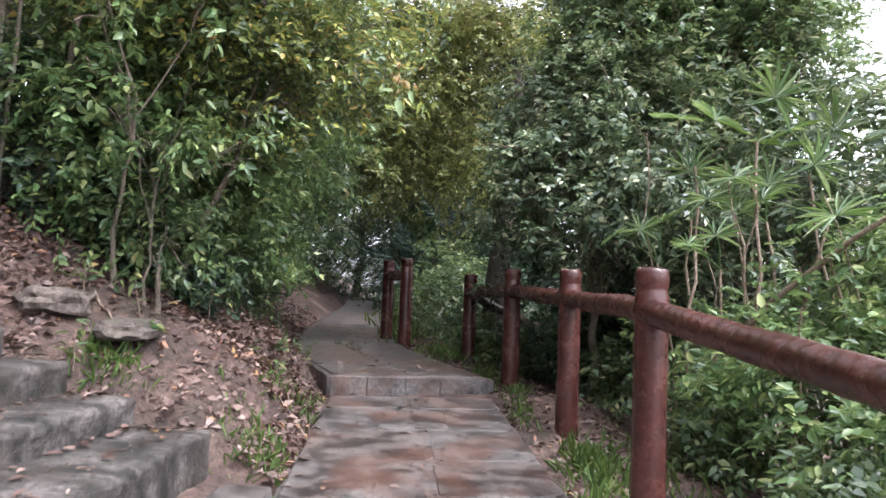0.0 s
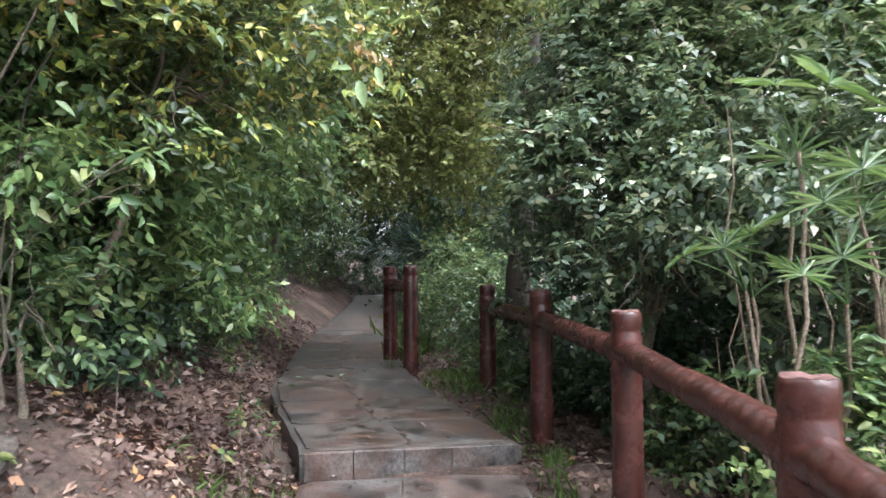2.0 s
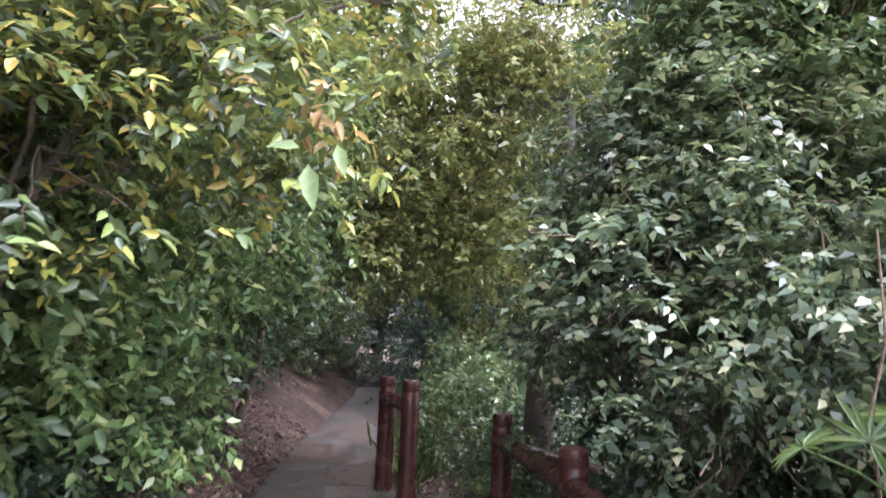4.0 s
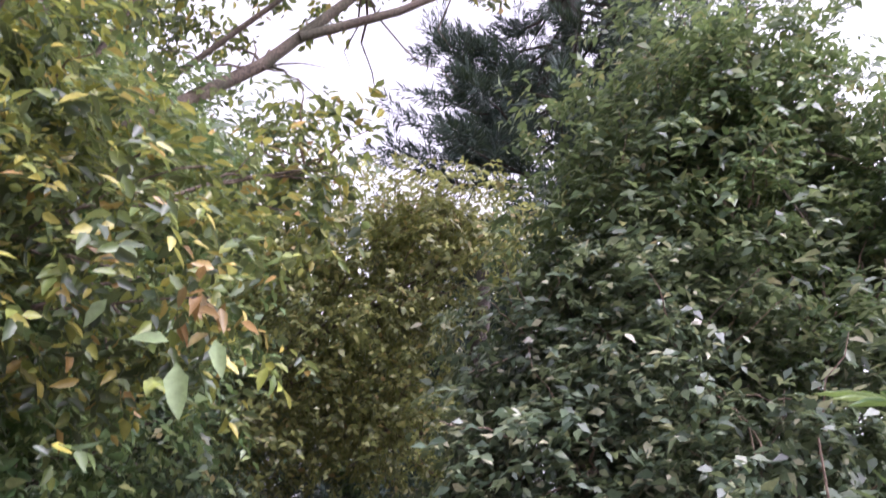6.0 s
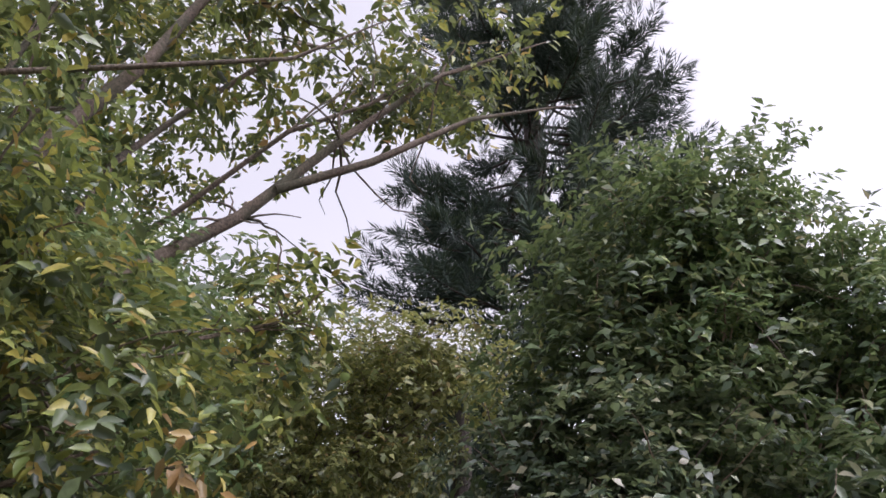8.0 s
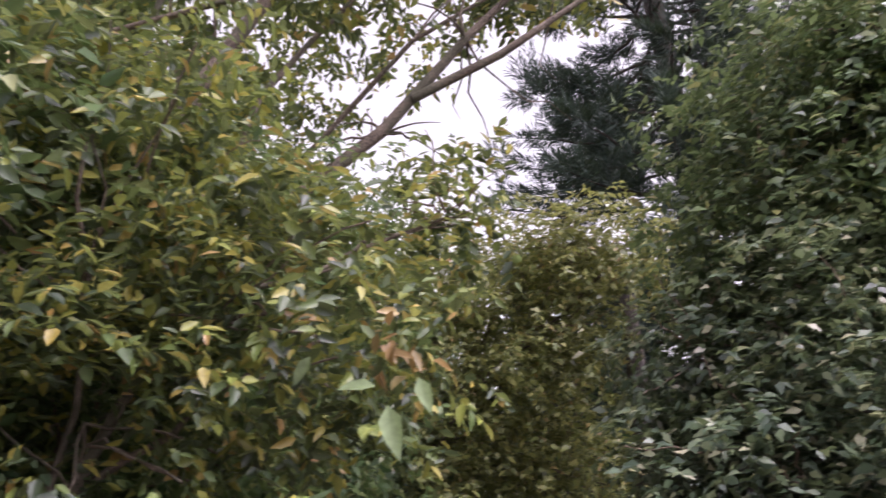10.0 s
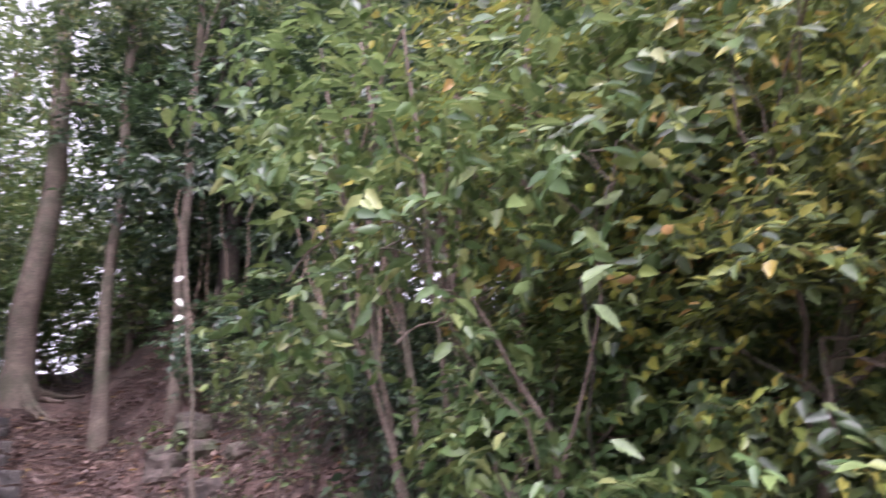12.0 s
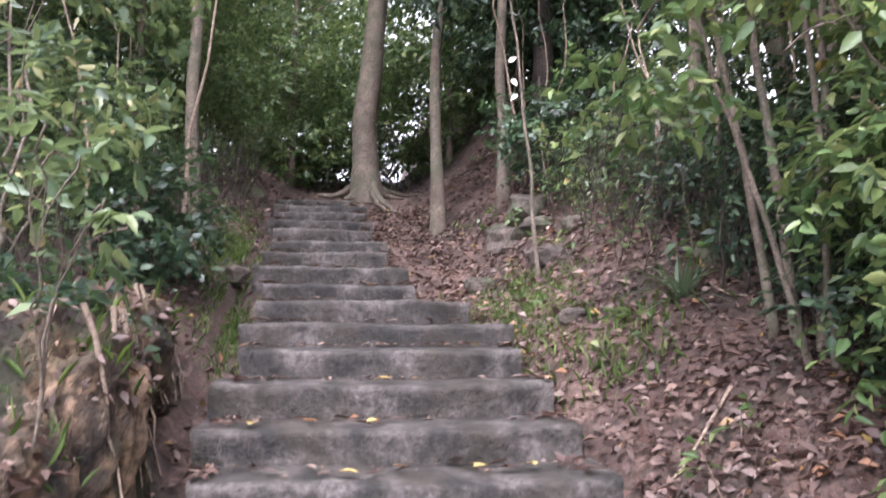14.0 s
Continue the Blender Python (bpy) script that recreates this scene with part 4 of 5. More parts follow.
# dry canes among the palms
rng = np.random.default_rng(161)
for k in range(22):
    x, y = rng.uniform(1.6, 3.0), rng.uniform(4.2, 7.4)
    z0 = float(ground_level(np.array([x]), np.array([y]))[0])
    b = Buf()
    tube(b, bent((x, y, z0 - 0.03), (x + rng.normal(0, 0.3), y + rng.normal(0, 0.3), z0 + rng.uniform(0.9, 2.3)), rng, 8, 0.07), np.linspace(0.012, 0.004, 8), 5)
    tagged(part("dry_cane", b, M_TWIG), "thin pale dry cane standing among leaves", "cane", "dry canes by the railing")


# ---- woodland beside the stairs ----
def slim_tree(x, y, top, r, label, seed, blobs=(), twigs=0, leaf_mat=M_LEAF_MIX, leaf_len=0.09, bark=M_BARK, lean=(0, 0), name="slender_tree", bow=0.0):
    rng = np.random.default_rng(seed)
    z0 = float(ground_level(np.array([x]), np.array([y]))[0])
    ob = thing(name, (x, y, z0), label, "tree")
    b = Buf()
    st = bent((x, y, z0 - 0.1), (x + lean[0], y + lean[1], top), rng, 14, 0.013)
    st[:, 1] += bow * np.interp(st[:, 2] - z0, [0, 0.9, 2.0, 4.5, 8], [0, -0.55, 0.85, 1.2, 1.0])
    tube(b, st, np.linspace(r, r * 0.45, 14) * (1 + 0.5 * np.exp(-np.arange(14) * 1.5)), 9, rng, 0.06)
    for bl in blobs:
        s = st[rng.integers(7, 14)]
        tube(b, bent(s, bl[:3], rng, 6, 0.08, 0.05), np.linspace(r * 0.4, 0.008, 6), 5)
    part("trunk", b, bark, ob)
    if twigs:
        c = Buf()
        foliage(c, rng, blobs, twigs, 7, leaf_len, seed=seed, gaps=-0.3)
        part("crown", c, leaf_mat, ob)
    return ob


slim_tree(0.36, 9.95, 4.2, 0.17, "dark leaning trunk among bushes behind the railing", 199, bark=M_BARK_DARK, lean=(0.3, 0.4), name="dark_tree")
big = slim_tree(-9.8, 3.06, 10.5, 0.17, "leaning tree with pale trunk and buttress roots above the stairs", 201, [(-10.2, 4.9, 8.4, 1.3, 1.3, 0.9), (-9.2, 2.0, 8.0, 1.3, 1.3, 0.8), (-9.6, 4.4, 7.0, 1.2, 1.2, 0.8)], 1100, M_LEAF_MIX, 0.11, M_BARK, (0.1, -0.15), "buttress_tree", 0.13)
rng = np.random.default_rng(202)
for k in range(8):
    a = k * 0.785 + rng.normal(0, 0.2)
    ln = rng.uniform(0.4, 0.95)
    e = np.array([-9.8 + math.cos(a) * ln, 3.06 + math.sin(a) * ln])
    b = Buf()
    pts = []
    for s in np.linspace(0, 1, 9):
        q = np.array([-9.8, 3.06]) * (1 - s) + e * s + rng.normal(0, 0.02, 2)
        g = float(ground_level(q[0:1], q[1:2])[0])
        pts.append((q[0], q[1], g + 0.02 + 0.5 * (1 - s) ** 4.0))
    tube(b, pts, np.linspace(0.06, 0.016, 9), 7, rng, 0.12)
    part("root", b, M_BARK, big, "pale spreading buttress root")

slim_tree(-8.06, 3.8, 9.5, 0.07, "slender pale-barked tree on the bank", 203, [(-8, 3.9, 8.0, 1.2, 1.2, 0.8)], 420, M_LEAF_MIX, 0.1)
slim_tree(-7.3, 4.35, 9.0, 0.06, "slender pale-barked tree on the bank", 204, [(-7.2, 4.6, 7.6, 1.2, 1.2, 0.8)], 420, M_LEAF_MIX, 0.1)
slim_tree(-7.9, 4.9, 8.5, 0.12, "dark tree hung with dense dark foliage", 205, [(-7.9, 4.8, 4.9, 0.8, 0.8, 1.3), (-8.2, 5.3, 6.2, 1.3, 1.3, 1.2), (-7.5, 5.5, 5.0, 0.9, 0.9, 1.0), (-8.5, 4.7, 7.4, 1.2, 1.2, 0.8), (-7.2, 4.3, 5.5, 0.8, 0.7, 0.9), (-6.5, 4.9, 5.7, 0.8, 0.8, 0.9), (-8.4, 4.2, 5.6, 0.9, 0.7, 1.0), (-8.6, 4.0, 7.0, 1.1, 0.9, 1.0)], 4600, M_LEAF_DARK, 0.095, M_BARK_DARK)
slim_tree(-6.95, 1.42, 8.5, 0.065, "slender pale tree beside the steps", 206, [(-7, 1.3, 6.4, 1.3, 1.3, 0.8), (-6.4, 1.6, 5.2, 0.9, 0.9, 0.5)], 700, M_LEAF_MIX, 0.1)
slim_tree(-8.2, 0.6, 8.5, 0.05, "slender tree beside the steps", 207, [(-8.2, 0.6, 6.0, 1.2, 1.2, 0.9)], 520, M_LEAF_MIX, 0.1)
slim_tree(-5.6, 5.6, 8.0, 0.06, "brown-barked tree on the wooded bank", 208, [(-5.6, 5.6, 6.2, 1.3, 1.2, 0.9), (-5.0, 5.9, 5.0, 0.8, 0.8, 0.6)], 900, M_LEAF_DARK, 0.09)
slim_tree(-4.3, 5.9, 7.5, 0.042, "slender brown tree on the wooded bank", 209, [(-4.2, 5.9, 5.6, 1.1, 1.0, 0.9), (-3.7, 5.7, 4.4, 0.8, 0.7, 0.6)], 900, M_LEAF_DARK, 0.085)
slim_tree(-3.3, 5.25, 6.5, 0.034, "slender brown trunk among shrubs on the bank", 210, [(-2.9, 5.7, 4.8, 0.9, 0.9, 0.8)], 300, M_LEAF_BRIGHT, 0.09, M_BARK, (0.15, -0.1))
slim_tree(-10.9, 2.0, 8.0, 0.05, "slender woodland tree with light green leaves", 211, [(-10.8, 1.8, 5.2, 1.1, 1.1, 0.9), (-10.6, 2.6, 6.4, 1.1, 1.1, 0.8), (-10.4, 0.9, 6.0, 1.0, 1.0, 0.9)], 900, M_LEAF_BRIGHT, 0.1)
slim_tree(-10.9, 4.3, 8.0, 0.05, "slender woodland tree with light green leaves", 212, [(-10.8, 4.2, 5.6, 1.0, 1.0, 0.9), (-10.3, 4.8, 6.4, 1.0, 1.0, 0.8)], 700, M_LEAF_BRIGHT, 0.1)
slim_tree(-9.0, 0.4, 7.5, 0.04, "slender woodland tree with light green leaves", 213, [(-8.8, 0.4, 4.6, 0.9, 0.9, 0.7), (-8.4, 0.9, 5.6, 0.9, 0.9, 0.7)], 700, M_LEAF_BRIGHT, 0.09)
# a stem with two bleached leaves
ob = slim_tree(-5.15, 4.15, 3.9, 0.016, "thin stem with bleached white leaves", 214, name="sapling", lean=(0.03, -0.2))
for base, d in (((-5.12, 3.95, 3.30), (0.3, 0.3, -0.5)), ((-5.12, 3.93, 3.42), (0.1, 0.5, 0.4)), ((-5.1, 3.99, 3.18), (0.2, -0.5, -0.4))):
    q = Buf()
    leaves(q, np.array([base]), np.array([d]), np.array([[1.0, -0.1, 0.3]]), np.array([0.075]), np.array([0.045]))
    part("bleached_leaf", q, M_LEAF_WHITE, ob, "bleached white leaf")
# broad pale leaves on a stem at the corner
z0 = float(ground_level(np.array([-1.95]), np.array([4.95]))[0])
ob = thing("sapling", (-1.95, 4.95, z0), "thin sapling with a few broad pale leaves", "tree")
q = Buf()
tube(q, bent((-1.95, 4.95, z0 - 0.03), (-1.32, 4.28, 2.34), np.random.default_rng(3), 9, 0.07, 0.1), np.linspace(0.006, 0.0028, 9), 5)
part("stem", q, M_BARK_DARK, ob)
for base, d, ln in (((-1.33, 4.3, 2.26), (-0.55, 0.25, -0.5), 0.12), ((-1.31, 4.3, 2.27), (0.25, 0.5, -0.5), 0.10), ((-1.38, 4.36, 1.95), (0.4, 0.3, -0.3), 0.09), ((-1.34, 4.29, 2.33), (0.5, 0.4, 0.35), 0.1), ((-1.45, 4.48, 1.8), (-0.5, -0.1, -0.2), 0.08)):
    q = Buf()
    leaves(q, np.array([base]), np.array([d]), np.array([[0.5, -0.6, 0.6]]), np.array([ln]), np.array([ln * 0.42]))
    part("broad_leaf", q, M_LEAF_PALE, ob, "broad pale green leaf")
# several thin pale stems that fan out from one root
for k, (dx, dy, top, r) in enumerate([(-0.25, -0.35, 4.4, 0.022), (-0.45, -0.1, 4.6, 0.026), (0.1, 0.15, 4.2, 0.024), (-0.1, -0.55, 3.4, 0.016), (0.25, -0.3, 4.0, 0.018)]):
    slim_tree(-3.25 + 0.09 * k, 4.75 + 0.05 * (k % 3), top, r, "thin pale stem with sparse bright leaves", 220 + k, [(-3.2 + dx, 4.7 + dy, top - 0.5, 0.5, 0.45, 0.4)], 110, M_LEAF_BRIGHT, 0.095, M_BARK, (dx, dy), "sapling")
slim_tree(-2.75, 4.9, 4.4, 0.03, "leaning brown sapling on the bank", 230, [(-2.0, 5.0, 3.4, 0.55, 0.45, 0.5)], 190, M_LEAF_BRIGHT, 0.10, M_BARK, (0.5, 0.1), "sapling")

plant("shrub", "small leafy shrub at the corner of the stairs", "shrub", 240, (-1.75, 4.75), (-1.75, 4.7, 1.0),
      [(-1.72, 4.75, 1.2, 0.3, 0.26, 0.28), (-1.95, 4.9, 1.6, 0.3, 0.28, 0.25)], 0.02, 150, 7, 0.055, M_LEAF_MIX, group="undergrowth by the stairs")
for k, (x, y, s, m) in enumerate([(-4.8, 5.1, 0.28, M_LEAF_DARK), (-5.9, 4.8, 0.28, M_LEAF_MIX), (-3.9, 5.4, 0.5, M_LEAF_DARK), (-6.6, 4.7, 0.5, M_LEAF_DARK), (-6.4, 5.9, 0.7, M_LEAF_MIX), (-5.0, 6.6, 0.8, M_LEAF_DARK), (-3.6, 6.6, 0.7, M_LEAF_MIX), (-8.6, 5.8, 0.8, M_LEAF_DARK),
                                   (-4.9, 1.4, 0.4, M_LEAF_DARK), (-6.0, 0.6, 0.6, M_LEAF_MIX), (-7.6, 0.0, 0.8, M_LEAF_DARK), (-9.4, 0.9, 0.8, M_LEAF_BRIGHT), (-10.9, 1.9, 0.9, M_LEAF_BRIGHT), (-11.6, 3.0, 0.9, M_LEAF_BRIGHT), (-12.6, 0.6, 1.2, M_LEAF_BRIGHT), (-13.0, 2.4, 1.3, M_LEAF_MIX), (-12.8, 4.4, 1.2, M_LEAF_BRIGHT), (-12.2, 6.4, 1.3, M_LEAF_MIX), (-11.0, -0.6, 1.1, M_LEAF_BRIGHT), (-9.2, -0.8, 1.0, M_LEAF_MIX), (-3.2, 1.3, 0.3, M_LEAF_DARK), (-2.4, 1.3, 0.28, M_LEAF_MIX), (-11.2, 4.2, 0.9, M_LEAF_BRIGHT), (-4.4, 0.2, 0.6, M_LEAF_MIX), (-10.0, 5.0, 0.7, M_LEAF_MIX)]):
    z = float(ground_level(np.array([x]), np.array([y]))[0])
    plant("undergrowth", "leafy undergrowth on the woodland floor", "shrub", 250 + k, (x, y), (x, y, z + s * 0.6),
          [(x, y, z + s * 0.75, s, s, s * 0.7), (x + 0.3 * s, y + 0.2, z + s * 1.4, s * 0.7, s * 0.7, s * 0.6)], 0.02, int(520 * s / 0.6), 7, 0.08 if s < 1 else 0.12, m, group="undergrowth by the stairs", plain=True)
plant("near_sapling", "young tree with dark leaves leaning over the steps", "tree", 271, (-3.4, 1.2), (-3.3, 1.4, 1.9),
      [(-3.2, 1.6, 2.2, 0.45, 0.35, 0.25), (-3.7, 1.3, 2.9, 0.7, 0.6, 0.4), (-4.2, 1.0, 3.8, 0.9, 0.8, 0.5)], 0.022, 330, 7, 0.085, M_LEAF_MIX)


plant("near_sapling", "sapling with large fresh green leaves at the stair corner", "tree", 273, (-2.05, 4.75), (-1.95, 4.5, 2.2),
      [(-1.45, 4.6, 2.85, 0.4, 0.3, 0.3), (-2.0, 4.15, 2.85, 0.35, 0.25, 0.3), (-2.0, 4.2, 2.5, 0.25, 0.2, 0.2)], 0.016, 190, 6, 0.078, M_LEAF_BRIGHT, gaps=-2.0, spray=3, loose=1.2)
plant("sprig", "low leafy sprig with yellow-green leaves above the bank", "shrub", 274, (-1.85, 4.75), (-1.75, 4.6, 1.45),
      [(-1.62, 4.45, 1.75, 0.3, 0.15, 0.13), (-1.92, 4.36, 1.93, 0.22, 0.12, 0.1), (-1.3, 4.55, 1.7, 0.28, 0.16, 0.13)], 0.010, 80, 6, 0.068, M_LEAF_BRIGHT, gaps=-2.0, spray=3, loose=1.0)
plant("sprig", "sprig of broad green leaves over the earth bank", "shrub", 275, (-2.3, 1.85), (-2.2, 2.0, 1.55),
      [(-2.05, 1.98, 1.88, 0.22, 0.13, 0.12), (-2.2, 2.08, 1.78, 0.14, 0.1, 0.1)], 0.008, 20, 6, 0.075, M_LEAF_MIX, gaps=-2.0, spray=2, loose=0.7, clearing=False)


plant("woodland_shrub", "light green foliage of a young tree above the stairs", "tree", 272, (-11.6, 3.6), (-11.5, 3.4, 4.0),
      [(-11.2, 2.2, 5.2, 0.8, 0.9, 0.9), (-11.4, 3.7, 4.4, 0.7, 0.9, 1.0), (-11.0, 4.6, 5.2, 0.7, 0.8, 0.8), (-11.2, 1.4, 4.0, 0.7, 0.8, 0.8)], 0.04, 800, 7, 0.10, M_LEAF_BRIGHT, gaps=-0.2, plain=True)

# distant woodland that closes the place
def woodland_tree(seed, mat, name):
    rng = np.random.default_rng(seed)
    ob = thing(name, (0, 0, 0), "woodland tree with dense leafy crown", "tree", "woodland behind")
    blobs = [(rng.normal(0, 0.9), rng.normal(0, 0.9), rng.uniform(1.8, 6.5), rng.uniform(1.0, 1.6), rng.uniform(1.0, 1.6), rng.uniform(0.8, 1.3)) for _ in range(8)]
    b = Buf()
    st = bent((0, 0, -0.3), (0.2, 0.1, 6.5), rng, 10, 0.04)
    tube(b, st, np.linspace(0.13, 0.05, 10), 8, rng, 0.06)
    for bl in blobs:
        tube(b, bent(st[int(np.clip(bl[2] / 0.75 - 1, 1, 9))], bl[:3], rng, 6, 0.08, 0.05), np.linspace(0.04, 0.01, 6), 5)
    part("trunk", b, M_BARK, ob)
    c = Buf()
    d = np.asarray(blobs)
    n = 1150
    pick = rng.integers(0, 8, n)
    dd = ball(rng, n)
    p = d[pick, :3] + dd * d[pick, 3:] * (0.5 + 0.6 * rng.random(n) ** 0.7)[:, None]
    for k in range(6):
        q = p + rng.normal(0, 0.16, (n, 3))
        L = rng.uniform(0.12, 0.24, n)
        leaves(c, q, dd + rng.normal(0, 0.8, (n, 3)) + np.array([0, 0, -0.3]), np.array([0, 0, 0.9]) + dd * 0.5 + rng.normal(0, 0.4, (n, 3)), L, L * 0.45, plain=True)
    part("crown", c, mat, ob)
    return ob


rng = np.random.default_rng(301)
kinds = [woodland_tree(310, M_LEAF_MIX, "woodland_tree"), woodland_tree(311, M_LEAF_BRIGHT, "woodland_tree"), woodland_tree(312, M_LEAF_MIX, "woodland_tree")]
SPOTS = [(-13.0, 0.0), (-13.8, 5.6), (-11.0, 6.0), (-9.6, -1.2), (-7.5, -2.0), (-5.0, -2.3), (-13.5, -0.8), (-15.6, 2.2), (-14.4, 6.2), (-12.5, 8.5), (-9.5, 7.6), (-7.2, 7.4), (-5.4, 8.4),
         (-4.8, 10.2), (-6.2, 12.0), (-4.6, 14.2), (-0.3, 17.0), (-5.2, 15.8), (0.6, 20.0), (5.0, 15.2), (-4.8, 18.3), (-7.5, 16.0), (-9.0, 10.5), (9.0, 7.5), (-3.6, -4.0), (0.0, -9.5), (-12.0, -4.0), (-16.5, 6.5), (-16.5, 0.5), (-16, -4), (-11.5, 11.5), (-2, 22), (3.8, 21), (-3.6, 23), (-1.0, 24), (-5.5, 22.5)]
for k, (x, y) in enumerate(SPOTS):
    z = float(ground_level(np.array([x]), np.array([y]))[0])
    m = pose(x, y, z - 0.1, 0, 0, rng.uniform(0, 360))
    if k < 3:
        kinds[k].matrix_basis = m
    else:
        copy_thing(kinds[k % 3], m)


# ---- forest floor ----
def scatter_on_ground(n, rng, where):
    p = np.stack([rng.uniform(where[0], where[1], n), rng.uniform(where[2], where[3], n)], 1)
    e = 0.03
    z = ground_level(p[:, 0], p[:, 1])
    nx = -(ground_level(p[:, 0] + e, p[:, 1]) - z) / e
    ny_ = -(ground_level(p[:, 0], p[:, 1] + e) - z) / e
    return np.column_stack([p, z]), unit(np.column_stack([nx, ny_, np.ones(n)]))


rng = np.random.default_rng(401)
b = Buf()
for where, n in (((-3.4, -0.6, 4.0, 13.0), 19000), ((-9.5, -1.2, 3.6, 6.4), 26000), ((-9.5, -1.2, 1.0, 2.3), 4500), ((0.4, 1.8, 2.0, 8.8), 3000), ((-12, -9, 1, 6), 1500), ((-9.3, -5.2, 2.9, 3.7), 2600), ((-4.4, -3.2, 13, 20), 1500), ((-1.2, 1.6, 6.2, 11.0), 4200), ((-2.4, 0.4, 11, 18), 1500), ((-1.4, -0.5, 3.95, 6.3), 3200)):
    p, nor = scatter_on_ground(n, rng, where)
    on_path = np.abs(p[:, 0] - path_x(p[:, 1])) < half_width(p[:, 1])
    dens = lumps(p, 2.0, 44) > -0.6
    bare_soil = (p[:, 0] > -2.1) & (p[:, 0] < -0.95) & (p[:, 1] > 3.85) & (p[:, 1] < 4.75) & (rng.random(len(p)) < 0.75)
    k = ~on_path & dens & ~bare_soil
    p, nor = p[k], nor[k]
    n = len(p)
    L = rng.uniform(0.02, 0.08, n)
    leaves(b, p + nor * rng.uniform(0.004, 0.026, (n, 1)), rng.normal(0, 1, (n, 3)) * np.array([1, 1, 0.3]), nor + rng.normal(0, 0.45, (n, 3)), L, L * rng.uniform(0.3, 0.6, n), 0.2, 0.25, plain=True)
tagged(part("leaf_litter", b, M_LITTER), "brown dead leaves strewn over the bank", "leaf litter", kind="stuff")

# leaves and twigs dropped on the path and the steps
b = Buf()
n = 240
y = rng.uniform(1.5, 11, n)
x = path_x(y) + half_width(y) * rng.uniform(-1, 1, n) ** 3 * 0.97
z = np.where(y < 6.2, np.minimum(path_z(y), path_z(6.08)), np.maximum(path_z(y), path_z(6.33))) + 0.017
L = rng.uniform(0.03, 0.08, n)
leaves(b, np.column_stack([x, y, z]), rng.normal(0, 1, (n, 3)) * np.array([1, 1, 0.05]), np.array([0, 0, 1.0]) + rng.normal(0, 0.12, (n, 3)), L, L * 0.42, 0.05, 0.12)
for i in range(len(STEP_X)):
    ya, yb = stair_sides(STEP_X[i])
    x1 = STEP_X[i + 1] if i + 1 < len(STEP_X) else STEP_X[i] - 0.4
    n = 64
    p = np.column_stack([rng.uniform(x1 + 0.03, STEP_X[i] - 0.05, n), np.clip(ya + (yb - ya) * rng.beta(0.22, 0.22, n), ya + 0.04, yb - 0.04), np.full(n, STEP_Z[i] + 0.026)])
    L = rng.uniform(0.03, 0.09, n)
    leaves(b, p, rng.normal(0, 1, (n, 3)) * np.array([1, 1, 0.06]), np.array([0, 0, 1.0]) + rng.normal(0, 0.15, (n, 3)), L, L * 0.45, 0.08, 0.15)
tagged(part("leaf_litter", b, M_LITTER), "scattered dead leaves on the path and steps", "leaf litter", kind="stuff")

# crumbs of bark, soil and leaf on the paving
b = Buf()
n = 2400
y = rng.uniform(1.0, 12, n)
u = rng.uniform(-1, 1, n)
x = path_x(y) + half_width(y) * u * 0.97
yy = y + 0.17 * u
z = np.where(y < 6.3, np.minimum(path_z(y), path_z(6.08)), np.maximum(path_z(y), path_z(6.33))) + 0.012
L = rng.uniform(0.008, 0.04, n)
leaves(b, np.column_stack([x, yy, z]), rng.normal(0, 1, (n, 3)) * np.array([1, 1, 0.03]), np.array([0, 0, 1.0]) + rng.normal(0, 0.15, (n, 3)), L, L * rng.uniform(0.12, 0.5, n), 0.03, 0.1, plain=True)
for i in range(len(STEP_X)):
    ya, yb = stair_sides(STEP_X[i])
    x1 = STEP_X[i + 1] if i + 1 < len(STEP_X) else STEP_X[i] - 0.4
    n = 90
    p = np.column_stack([rng.uniform(x1 + 0.02, STEP_X[i] - 0.03, n), rng.uniform(ya + 0.03, yb - 0.03, n), np.full(n, STEP_Z[i] + 0.02)])
    L = rng.uniform(0.008, 0.04, n)
    leaves(b, p, rng.normal(0, 1, (n, 3)) * np.array([1, 1, 0.04]), np.array([0, 0, 1.0]) + rng.normal(0, 0.2, (n, 3)), L, L * rng.uniform(0.15, 0.5, n), 0.05, 0.15, plain=True)
tagged(part("leaf_crumbs", b, M_LITTER), "crumbled leaf and bark bits on the paving", "leaf litter", kind="stuff")

for k, (x, i, y) in enumerate([(-3.28, 6, 2.42), (-2.95, 5, 2.78), (-2.98, 5, 3.3), (-3.0, 5, 3.55), (-3.66, 7, 3.02), (-3.3, 6, 2.95)]):
    b = Buf()
    a = 1.1 * k
    leaves(b, np.array([[x, y, STEP_Z[i] + 0.024]]), np.array([[math.cos(a), math.sin(a), 0.03]]), np.array([[0.05, 0.1, 1.0]]), np.array([0.085]), np.array([0.05]), 0.05, 0.15)
    tagged(part("fallen_leaf", b, M_YELLOW), "single yellow leaf fallen on a concrete step", "leaf", "yellow leaves on the steps")


